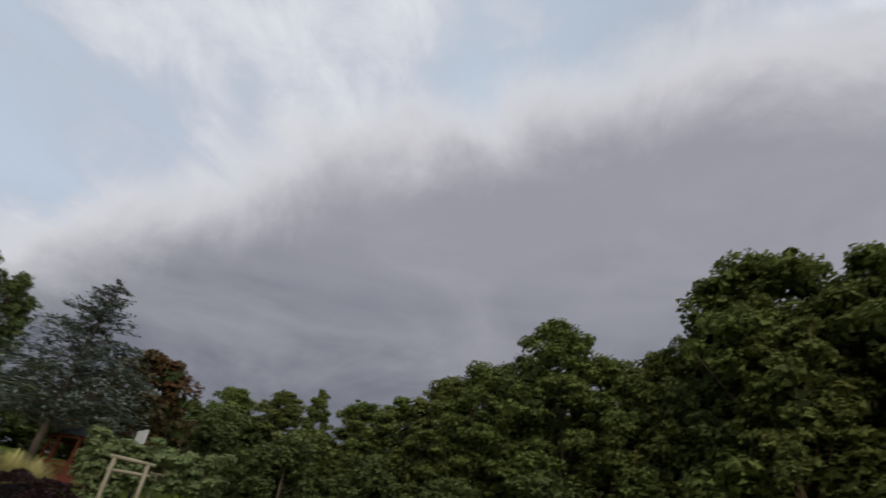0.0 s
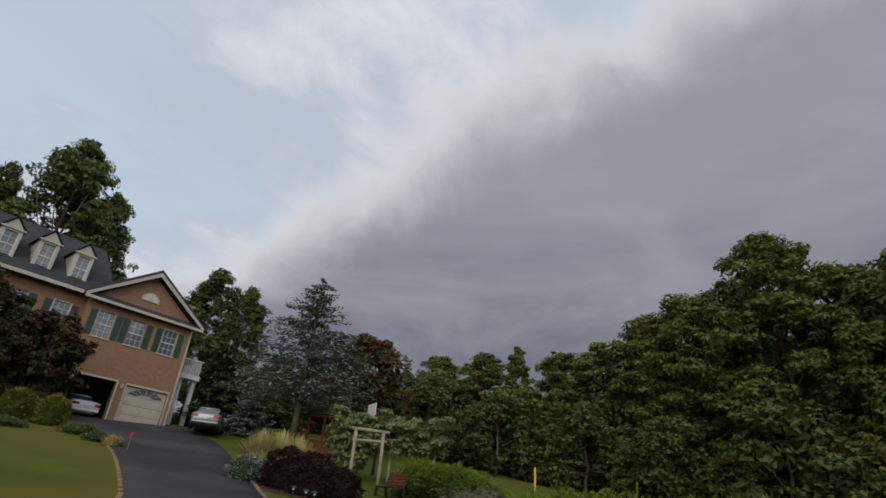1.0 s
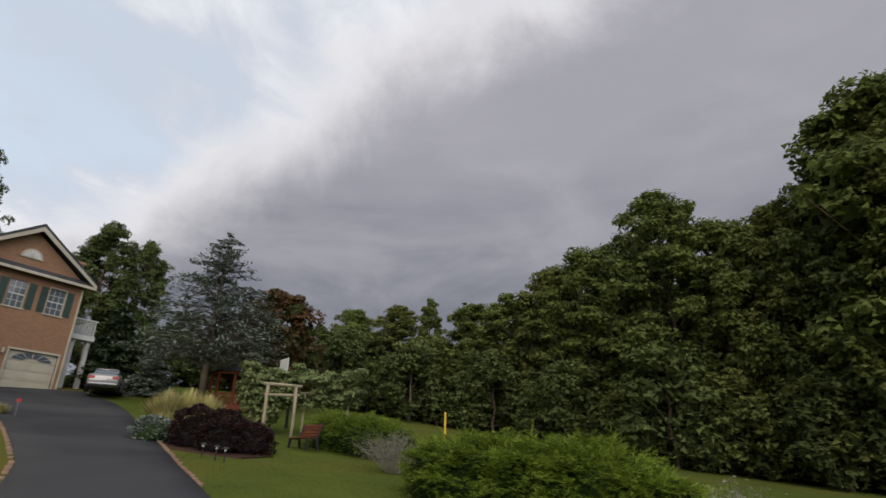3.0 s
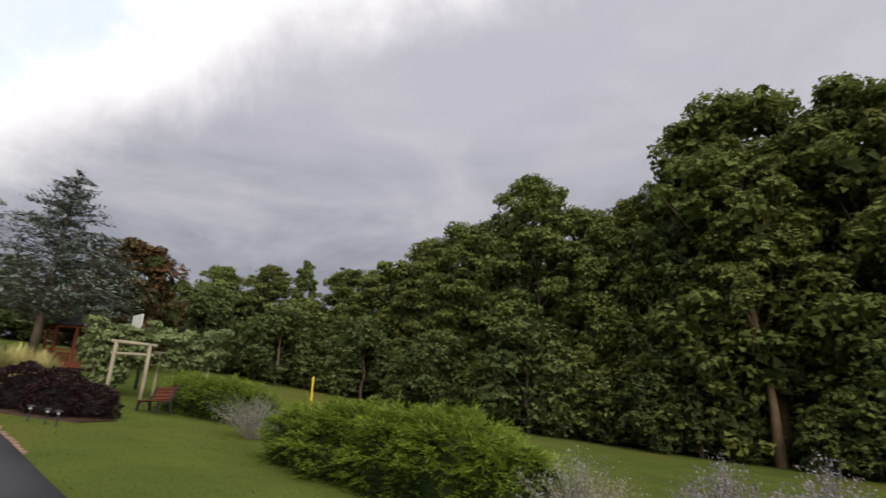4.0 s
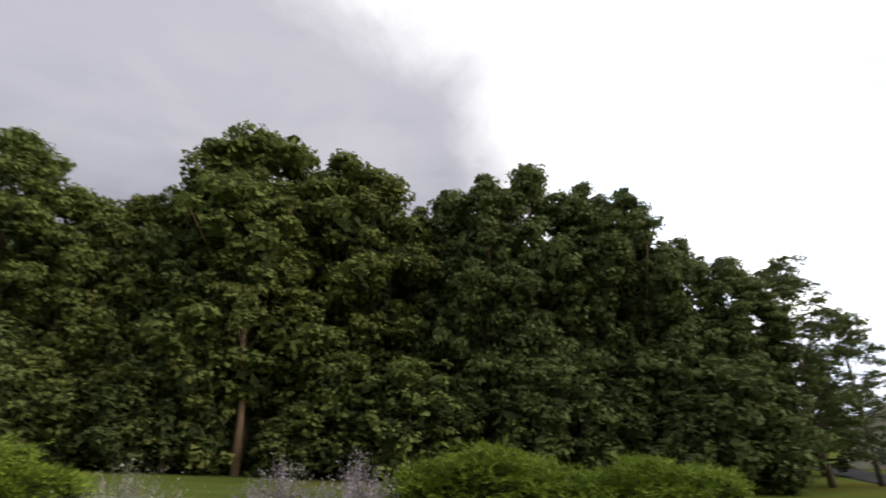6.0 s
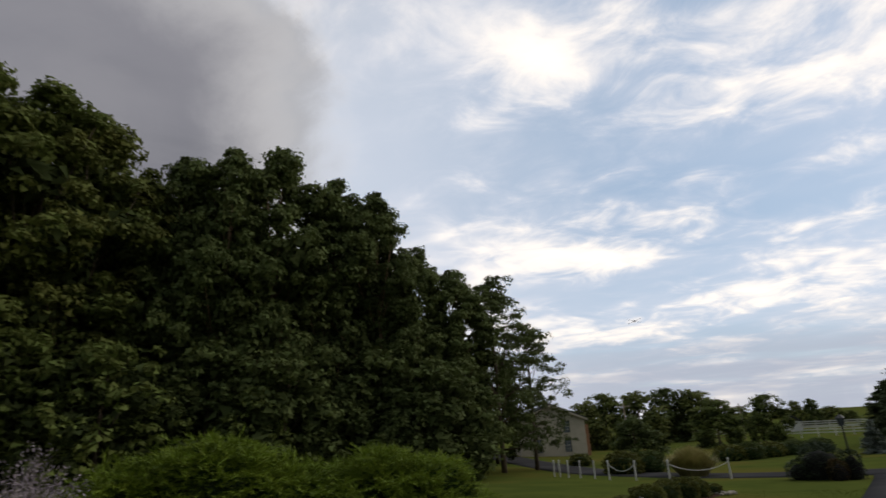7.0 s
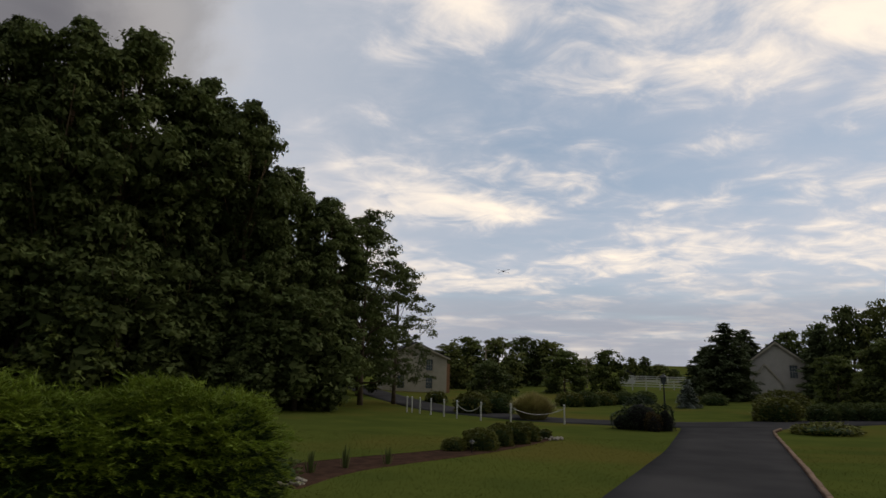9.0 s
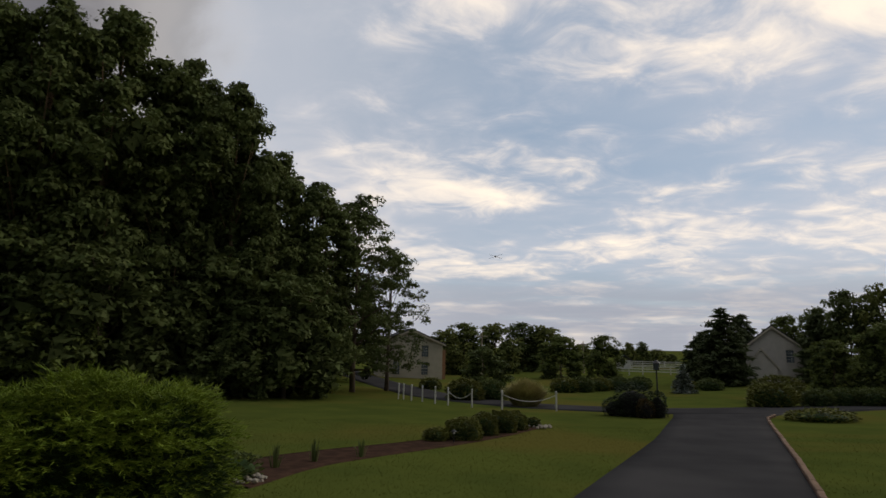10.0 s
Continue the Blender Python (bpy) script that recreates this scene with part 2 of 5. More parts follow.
STONE = material("pale stone", (0.34, 0.30, 0.25), (0.28, 0.25, 0.21), 3.0, 20.0, 0.9, bump=0.6, spread=0.25)
EDGING = material("paver edging", (0.30, 0.19, 0.13), (0.20, 0.13, 0.09), 3.0, 20.0, 0.9, bump=0.5, spread=0.25)
SIDING = material("beige siding", (0.52, 0.47, 0.38), (0.44, 0.40, 0.32), 1.0, 14.0, 0.75, spread=0.06)
GREY_SIDING = material("grey siding", (0.52, 0.48, 0.43), (0.45, 0.42, 0.37), 1.0, 14.0, 0.75, spread=0.06)
SILVER = material("silver car paint", (0.30, 0.285, 0.28), (0.26, 0.25, 0.245), 1.0, 30.0, 0.28, metal=0.55, spread=0.02)
WHITECAR = material("white car paint", (0.70, 0.70, 0.70), (0.66, 0.66, 0.66), 1.0, 30.0, 0.3, spread=0.02)
RUBBER = material("rubber", (0.018, 0.018, 0.019), (0.012, 0.012, 0.012), 3.0, 30.0, 0.85)
METAL = material("dull metal", (0.45, 0.45, 0.46), (0.35, 0.35, 0.36), 2.0, 20.0, 0.4, metal=0.8)
BLACK = material("black metal", (0.016, 0.016, 0.017), (0.010, 0.010, 0.011), 2.0, 20.0, 0.5)
TAIL = material("red lens", (0.40, 0.012, 0.014), (0.30, 0.010, 0.012), 2.0, 20.0, 0.25)


# ---- ground ----
def ground_z(x, y):
    """The hillside: it climbs towards the brick house and falls gently towards the road."""
    a, b = math.tanh(x / 45), math.tanh(y / 45)
    return 0.04 * noise.noise((x * 0.15, y * 0.15, 0)) - 3.819 * a + 0.153 * b + 2.137 * a * a - 1.929 * a * b + 2.707 * b * b - 1.907 * a ** 3 + 2.032 * a * a * b


def polar(az, d):
    return d * math.sin(radians(az)), d * math.cos(radians(az))


def part(name, bm, mat, parent=None, label="", smooth=False):
    me = bpy.data.meshes.new(name)
    if isinstance(bm, bmesh.types.BMesh):
        bm.to_mesh(me)
        bm.free()
    else:
        me.from_pydata(*bm)
        me.update()
    for mm in (mat if isinstance(mat, (list, tuple)) else [mat]):
        me.materials.append(mm)
    if smooth:
        me.polygons.foreach_set("use_smooth", [True] * len(me.polygons))
    ob = new(name, me)
    if parent is not None:
        ob.parent = parent
    if label:
        ob["label"] = label
    return ob


def thing(name, m, label, category, group="", kind=""):
    ob = new(name)
    ob.matrix_world = m
    return tagged(ob, label, category, group, kind)


def box(bm, x0, y0, z0, x1, y1, z1, bevel=0.0, m=None):
    r = bmesh.ops.create_cube(bm, size=1, matrix=Matrix.Translation(((x0 + x1) / 2, (y0 + y1) / 2, (z0 + z1) / 2)) @ Matrix.Diagonal((x1 - x0, y1 - y0, z1 - z0, 1)))
    vs = r["verts"]
    if bevel:
        es = list({e for v in vs for e in v.link_edges})
        g = bmesh.ops.bevel(bm, geom=es, offset=bevel, segments=1, affect="EDGES")
        vs = list({v for f in g["faces"] for v in f.verts} | {v for v in vs if v.is_valid})
    if m is not None:
        bmesh.ops.transform(bm, matrix=m, verts=[v for v in vs if v.is_valid])
    return bm


def boxes(*specs, bevel=0.0):
    bm = bmesh.new()
    for s in specs:
        box(bm, *s, bevel=bevel)
    return bm


def prism(bm, pts, y0, y1):
    """A closed outline in x, z pushed from y0 to y1."""
    a = [bm.verts.new((x, y0, z)) for x, z in pts]
    b = [bm.verts.new((x, y1, z)) for x, z in pts]
    n = len(pts)
    bm.faces.new(a)
    bm.faces.new(b[::-1])
    for i in range(n):
        bm.faces.new((a[i], b[i], b[(i + 1) % n], a[(i + 1) % n]))
    bmesh.ops.recalc_face_normals(bm, faces=bm.faces[:])
    return bm


def tube(points, radii, sides=7):
    """Vertices and faces of a tapered bent tube."""
    vs, fs = [], []
    pts = [Vector([float(c) for c in p]) for p in points]
    for i, p in enumerate(pts):
        d = (pts[min(i + 1, len(pts) - 1)] - pts[max(i - 1, 0)]).normalized()
        u = d.orthogonal().normalized()
        w = d.cross(u)
        for k in range(sides):
            a = 2 * math.pi * k / sides
            vs.append(tuple(p + float(radii[i]) * (math.cos(a) * u + math.sin(a) * w)))
    for i in range(len(pts) - 1):
        for k in range(sides):
            a, b = i * sides + k, i * sides + (k + 1) % sides
            fs.append((a, b, b + sides, a + sides))
    fs.append(tuple(range(sides))[::-1])
    fs.append(tuple(range((len(pts) - 1) * sides, len(pts) * sides)))
    return vs, fs


def join(*geos):
    vs, fs = [], []
    for v, f in geos:
        n = len(vs)
        vs += v
        fs += [tuple(i + n for i in q) for q in f]
    return vs, [], fs


def tree_round(rng, centres, size, count, leaf, flat=0.6, up=0.5):
    """Leaves as small pointed blades, gathered in clumps round the centres; each leaf is its own island."""
    n = len(centres) * count
    c = np.repeat(np.array(centres), count, axis=0)
    s = np.repeat(np.array(size), count)[:, None]
    d = rng.normal(size=(n, 3))
    d[:, 2] = np.where(rng.random(n) < 0.75, np.abs(d[:, 2]), d[:, 2])
    d /= np.linalg.norm(d, axis=1)[:, None]
    r = 0.55 + 0.5 * rng.random(n)[:, None]
    p = c + d * r * s * np.array([1, 1, flat])
    nor = d + np.array([0, 0, up]) + rng.normal(size=(n, 3)) * 0.55
    nor /= np.linalg.norm(nor, axis=1)[:, None]
    t = np.cross(nor, rng.normal(size=(n, 3)))
    t /= np.linalg.norm(t, axis=1)[:, None]
    b = np.cross(nor, t)
    L = leaf * (0.6 + 0.8 * rng.random(n))[:, None]
    q = np.stack([p - t * L * 0.42 + b * L * 0.40, p - t * L * 0.34 - b * L * 0.42, p + t * L * 0.66], 1).reshape(-1, 3)
    return q, n


def leaf_mesh(name, corners, n, mat):
    """n separate blades of equal corner count, three or four each."""
    k = len(corners) // n
    me = bpy.data.meshes.new(name)
    me.vertices.add(k * n)
    me.vertices.foreach_set("co", np.asarray(corners, dtype=np.float32).ravel())
    me.loops.add(k * n)
    me.loops.foreach_set("vertex_index", np.arange(k * n, dtype=np.int32))
    me.polygons.add(n)
    me.polygons.foreach_set("loop_start", np.arange(0, k * n, k, dtype=np.int32))
    me.update(calc_edges=True)
    me.materials.append(mat)
    return me


def ball_corners():
    """Corners of the triangles of a unit ball, three by three."""
    bm = bmesh.new()
    bmesh.ops.create_icosphere(bm, subdivisions=2, radius=1.0)
    out = np.array([v.co[:] for f in bm.faces for v in f.verts])
    bm.free()
    return out


BALL = ball_corners()


def broad_tree(name, seed, height, width, mat, bark, label, category="tree", bare=0.25, clumps=110, count=70, leaf=0.36, lean=0.0, group="trees of the wood", heart=0.5, lumps=36):
    """A deciduous tree at the origin: bent tapered trunk, limbs that reach the clumps, leaves, and inner shards
    coloured dark as the shade inside the crown.
    """
    rng = np.random.default_rng(seed)
    root = thing(name, Matrix.Identity(4), label, category, group)
    k = np.linspace(0, 1, 7)
    wob = rng.normal(size=(7, 2)) * 0.012 * height * np.sin(k * 3)[:, None]
    spine = [(lean * height * a + wob[i, 0], wob[i, 1], height * 0.9 * a - (0.3 if i == 0 else 0)) for i, a in enumerate(k)]
    r0 = 0.012 * height + 0.04
    geos = [tube(spine, [r0 * (1.25 if i == 0 else 1 - 0.85 * a) for i, a in enumerate(k)], 8)]
    # rounded heads of foliage fill a domed crown with an uneven outline
    heads = []
    for i in range(lumps):
        h = (i + rng.random()) / lumps
        env = max(0.12, 1 - ((h - 0.34) / 0.70) ** 2) ** 0.5
        a = i * 2.4 + rng.random() * 1.2
        rr = width * 0.5 * env * (0.45 + 0.40 * rng.random())
        heads.append((rr * math.cos(a), rr * math.sin(a), (bare + (1 - bare) * (0.06 + 0.84 * h)) * height, width * (0.105 + 0.075 * rng.random()) * (0.75 + 0.25 * env) * (36 / lumps) ** 0.5))
    for i in range(3):
        a = i * 2.1 + rng.random()
        heads.append((0.09 * width * math.cos(a), 0.09 * width * math.sin(a), height * (0.86 + 0.06 * rng.random()), width * 0.11))
    heads.append((0, 0, height * 0.94, width * 0.085))
    # small sprigs stand out of the outline
    centres, sizes = [], []
    for i in range(clumps):
        lx, ly, lz, lr = heads[i % len(heads)]
        d = rng.normal(size=3)
        d /= np.linalg.norm(d)
        d[2] = d[2] * 0.9 + 0.15
        q = np.array([lx + lean * lz, ly, lz]) + d * lr * (0.55 + 0.50 * rng.random() + (0.12 if i % 9 == 0 else 0))
        q[2] = min(max(q[2], bare * height + 0.02 * height), height * 0.99)
        centres.append(q)
        sizes.append((width * (0.040 + 0.045 * rng.random()) + 0.12) * (0.6 if i % 9 == 0 else 1))
    for i in range(0, clumps, 17):
        q = centres[i]
        h = max(0.12, min(0.85, (q[2] / height) * 0.72))
        base = np.array([lean * height * h, 0, height * 0.9 * h])
        mid = (base + q) / 2 + np.array([0, 0, -0.02 * height])
        geos.append(tube([base, mid, q], [r0 * (1 - 0.8 * h) * 0.5, r0 * 0.22 * (1 - 0.5 * h), 0.02], 5))
    part("trunk", join(*geos), bark, root, smooth=True)
    q, n = tree_round(rng, centres, sizes, count, leaf, flat=0.72)
    # shards of the dark material paint shade into the gaps of the crown
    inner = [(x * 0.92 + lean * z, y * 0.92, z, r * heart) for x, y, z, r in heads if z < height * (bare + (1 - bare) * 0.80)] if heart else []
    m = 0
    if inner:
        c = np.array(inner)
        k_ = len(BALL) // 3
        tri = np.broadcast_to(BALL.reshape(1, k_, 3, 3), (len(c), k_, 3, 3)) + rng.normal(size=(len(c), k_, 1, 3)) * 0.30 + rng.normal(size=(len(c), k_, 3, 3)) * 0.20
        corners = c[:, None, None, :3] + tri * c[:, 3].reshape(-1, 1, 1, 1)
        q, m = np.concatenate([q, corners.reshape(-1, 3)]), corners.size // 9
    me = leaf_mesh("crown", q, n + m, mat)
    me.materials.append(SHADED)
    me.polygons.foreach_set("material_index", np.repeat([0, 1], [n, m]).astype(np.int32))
    new("crown", me).parent = root
    return root


def place(ob, x, y, scale=1.0, turn=0.0, tall=1.0):
    m = Matrix.Translation((x, y, ground_z(x, y) - 0.05)) @ Matrix.Rotation(turn, 4, "Z")
    ob.matrix_basis = m @ Matrix.Diagonal((scale, scale, scale * tall, 1))
    return ob


# ground sheet: fine near the camera, coarse to the horizon
def ground_mesh():
    ring = [0] + [1.2 * 1.085 ** i for i in range(96)]
    n = 120
    vs, fs = [(0, 0, ground_z(0, 0))], []
    for r in ring[1:]:
        for k in range(n):
            a = 2 * math.pi * k / n
            x, y = r * math.cos(a), r * math.sin(a)
            vs.append((x, y, ground_z(x, y)))
    for k in range(n):
        fs.append((0, 1 + k, 1 + (k + 1) % n))
    for i in range(len(ring) - 2):
        for k in range(n):
            a, b = 1 + i * n + k, 1 + i * n + (k + 1) % n
            fs.append((a, a + n, b + n, b))
    return vs, [], fs


ground = part("ground", ground_mesh(), LAWN, smooth=True)
tagged(ground, "mown green lawn with yellowed patches on a gentle hillside", "lawn", kind="structure")


def ribbon(centre, widths, lift, step=0.6, across=8, crown=0.0):
    """A strip that follows the ground along a smooth centre line."""
    pts = [Vector((x, y, 0)) for x, y in centre]
    line, wl = [], []
    for i in range(len(pts) - 1):
        p0, p1, p2, p3 = pts[max(i - 1, 0)], pts[i], pts[i + 1], pts[min(i + 2, len(pts) - 1)]
        m = max(2, int((p2 - p1).length / step))
        for j in range(m + (1 if i == len(pts) - 2 else 0)):
            t = j / m
            q = 0.5 * ((2 * p1) + (p2 - p0) * t + (2 * p0 - 5 * p1 + 4 * p2 - p3) * t * t + (3 * p1 - p0 - 3 * p2 + p3) * t ** 3)
            line.append(q)
            wl.append(widths[i] * (1 - t) + widths[i + 1] * t)
    vs, fs = [], []
    for i, q in enumerate(line):
        d = (line[min(i + 1, len(line) - 1)] - line[max(i - 1, 0)]).normalized()
        s = Vector((d.y, -d.x, 0))
        for k in range(across + 1):
            f = -0.5 if k == 0 else 0.5 if k == across else (k - 1) / (across - 2) * 0.972 - 0.486
            e = q + s * wl[i] * f
            z = ground_z(e.x, e.y) + lift + crown * (1 - 4 * f * f)
            vs.append((e.x, e.y, z - (0.12 if k in (0, across) else 0)))
    for i in range(len(line) - 1):
        for k in range(across):
            a = i * (across + 1) + k
            fs.append((a, a + 1, a + across + 2, a + across + 1))
    return (vs, [], fs), line, wl


DRIVE = [(-35.2, 18.6), (-29, 17.0), (-21, 13.6), (-12.6, 9.0), (-6.5, 5.0), (0, 0.9), (9.7, -2.8), (20, -7.0), (31, -11.2), (36, -13.6)]
DRIVE_W = [8.0, 6.8, 4.6, 3.4, 3.4, 3.5, 3.8, 3.9, 4.4, 6.2]
geo, drive_line, drive_w = ribbon(DRIVE, DRIVE_W, 0.05)
tagged(part("driveway", geo, ASPHALT, smooth=True), "dark asphalt driveway running downhill between lawns", "driveway", kind="structure")
geo, _, _ = ribbon([(90, 26), (62, 12), (47, 4), (39, -5), (36.5, -14), (42, -28), (60, -50), (90, -80)], [5.0, 5.0, 5.0, 4.6, 5.0, 5.0, 5.5, 6], 0.06, step=1.5)
tagged(part("road", geo, ASPHALT, smooth=True), "grey asphalt lane crossing the end of the driveway", "road", kind="structure")


def edging_row(side, i0, i1, name, label, rise=0.04):
    """A row of low pavers along one edge of the driveway."""
    root = thing(name, Matrix.Identity(4), label, "edging", kind="structure")
    bm = bmesh.new()
    box(bm, -0.16, -0.06, -0.10, 0.16, 0.06, 0.07, 0.015)
    me = bpy.data.meshes.new("paver")
    bm.to_mesh(me)
    bm.free()
    me.materials.append(EDGING)
    acc, last = 0.0, None
    rng = random.Random(5)
    for i in range(i0, min(i1, len(drive_line) - 1)):
        d = (drive_line[i + 1] - drive_line[i])
        s = Vector((d.y, -d.x, 0)).normalized()
        for k in range(2):
            p = drive_line[i] + d * (k / 2) + s * side * (drive_w[i] / 2 + 0.02)
            if last is not None and (p - last).length < 0.30:
                continue
            last = p
            ob = new("paver", me)
            ob.parent = root
            ob.matrix_basis = Matrix.Translation((p.x, p.y, ground_z(p.x, p.y) + rise + rng.uniform(-0.01, 0.02))) @ Matrix.Rotation(math.atan2(d.y, d.x) + rng.uniform(-0.06, 0.06), 4, "Z")
    return root


n_line = len(drive_line)
edging_row(1, int(n_line * 0.60), n_line - 6, "drive_edging", "weathered brown paver edging along the driveway")
edging_row(1, int(n_line * 0.10), int(n_line * 0.42), "drive_edging", "weathered brown paver edging beside the front lawn", rise=-0.045)
edging_row(-1, int(n_line * 0.24), int(n_line * 0.34), "drive_edging", "pale paver edging in front of the purple shrubs", rise=-0.02)


# ---- woods ----
woods_proto, far_proto = [], []
LABEL_TREE = "tall green deciduous tree at the edge of the wood"
for i, (w, mat, bare) in enumerate([(11.5, LEAF, 0.10), (11.0, LEAF, 0.03), (11.5, LEAF_DARK, 0.05), (11.0, LEAF_WARM, 0.06), (12.0, LEAF_DARK, 0.02), (8.0, LEAF, 0.02)]):
    woods_proto.append(broad_tree("tree", 11 + i, 22.0, w, mat, BARK if i % 2 else BARK_PALE, LABEL_TREE, bare=bare, clumps=420, count=74, leaf=0.30))
for i, mat in enumerate([LEAF, LEAF_DARK]):
    far_proto.append(broad_tree("tree", 21 + i, 22.0, 12.5, mat, BARK, LABEL_TREE, bare=0.02, clumps=200, count=24, leaf=0.52, heart=0.62))
thin_proto = broad_tree("tree", 29, 22.0, 12.0, LEAF_DARK, BARK, "slender tree with airy crown at the wood's end", bare=0.10, clumps=260, count=60, leaf=0.30, heart=0)
shrub_proto = []
for i, mat in enumerate([LEAF, LEAF_DARK, LEAF_WARM]):
    shrub_proto.append(broad_tree("understory_tree", 41 + i, 7.0, 6.0, mat, BARK, "leafy young tree at the foot of the wood", bare=0.0, clumps=190, count=21, leaf=0.27, group="undergrowth of the wood", heart=0.50, lumps=24))

placed = set()


def put(proto, az, d, top_el=None, height=None, width=1.0, turn=0.0, base_h=22.0, label="", sink=0.0):
    """Stand a tree at a bearing and distance, as tall as its top's elevation asks for."""
    x, y = polar(az, d)
    if top_el is not None:
        height = 1.65 + d * math.tan(radians(top_el)) - ground_z(x, y)
    height *= 1 + sink
    s = height / base_h
    m = Matrix.Translation((x, y, ground_z(x, y) - 0.05 - sink * height)) @ Matrix.Rotation(turn, 4, "Z") @ Matrix.Diagonal((s * width, s * width, s, 1))
    if proto not in placed:
        placed.add(proto)
        ob = proto
        ob.matrix_basis = m
    else:
        ob = copy_thing(proto, Matrix.Identity(4))
        ob.matrix_basis = m
    if label:
        ob["label"] = label
    return ob


W = woods_proto
for az, d, el, w, p, turn in [
    (-37.0, 66, 14.2, 1.05, 1, 0.3), (-33.3, 62, 16.2, 1.05, 0, 1.0), (-28.6, 60, 16.9, 1.05, 3, 2.0), (-25.2, 64, 17.8, 0.65, 5, 0.5),
    (-20.8, 58, 17.2, 1.0, 0, 4.0), (-16.8, 56, 18.1, 1.0, 1, 5.0), (-12.2, 54, 20.9, 0.92, 3, 0.2), (-8.3, 52, 22.4, 0.92, 0, 2.2),
    (-4.5, 52, 23.4, 0.75, 4, 0.7), (-0.3, 50, 27.4, 0.86, 1, 3.0), (5.0, 48, 24.0, 0.78, 0, 1.2), (10.0, 48, 24.6, 0.75, 3, 0.4),
    (14.5, 47, 27.2, 0.72, 4, 2.0), (21.0, 46, 32.6, 0.92, 0, 5.2), (17.3, 47, 29.0, 0.60, 1, 0.2), (26.0, 48, 28.6, 0.60, 3, 1.4), (30.2, 45, 30.8, 0.90, 1, 4.2), (34.5, 45, 29.6, 0.80, 3, 1.9),
    (38.5, 48, 23.6, 0.75, 0, 0.9), (42.3, 45, 27.4, 0.62, 2, 3.3), (46.6, 43, 28.8, 0.64, 2, 5.5), (51.6, 43, 29.6, 0.68, 4, 1.1),
    (57.8, 44, 26.8, 0.70, 2, 2.1), (62.4, 43, 25.6, 0.60, 2, 4.4), (66.6, 45, 19.8, 0.66, 4, 0.2), (70.8, 46, 17.2, 0.80, 2, 2.8)]:
    put(W[p], az, d, el - 0.9, width=w * 1.22, turn=turn)
for az, d, el, w, turn in [(75.2, 50, 15.6, 0.80, 3.7), (78.6, 54, 10.4, 0.85, 5.9)]:
    put(thin_proto, az, d, el, width=w * 1.15, turn=turn)
pale = broad_tree("tree", 57, 24.0, 9.0, LEAF_WARM, BARK_PALE, "tall tree with a bare pale trunk before the wood", bare=0.32, clumps=320, count=66, leaf=0.27, heart=0.45)
put(pale, 20.4, 41.5, 28.0, base_h=24.0)
# the rows behind close the wood
for i in range(40):
    az = -42 + i * 3.0
    d = 66 + (i * 7 % 13)
    el = float(np.interp(az, [-40, -20, -8, 0, 10, 22, 45, 60, 68, 76], [11, 13, 17, 20, 19, 24, 22, 19, 12, 7]))
    put(far_proto[(1, 1, 0, 1)[i % 4]], az, d, el, width=1.05, turn=i * 1.7, label="deciduous tree deeper in the wood")
# saplings behind the front trees close the view under the crowns
for i in range(30):
    put(shrub_proto[i % 3], -40 + i * 3.4, 57 + (i * 7 % 6) * 0.8, height=3.6 + (i * 5 % 4) * 0.5, width=1.7, turn=i * 1.9, base_h=7.0)
# undergrowth along the edge, in front of the trunks
for i in range(79):
    az = -40 + i * 1.43
    d = float(np.interp(az, [-36, -20, 0, 20, 45, 60, 76], [52, 49, 43, 40, 37, 36, 39])) + (i * 5 % 9) * 0.9 + 0.8
    tall = 2.8 + (i * 13 % 11) * 0.62
    if 18.5 < az < 22.0:
        tall = 2.2
    put(shrub_proto[(0, 1, 1, 2, 1, 0, 1)[i % 7]], az, d, height=tall, width=1.15, turn=i * 2.3, base_h=7.0)


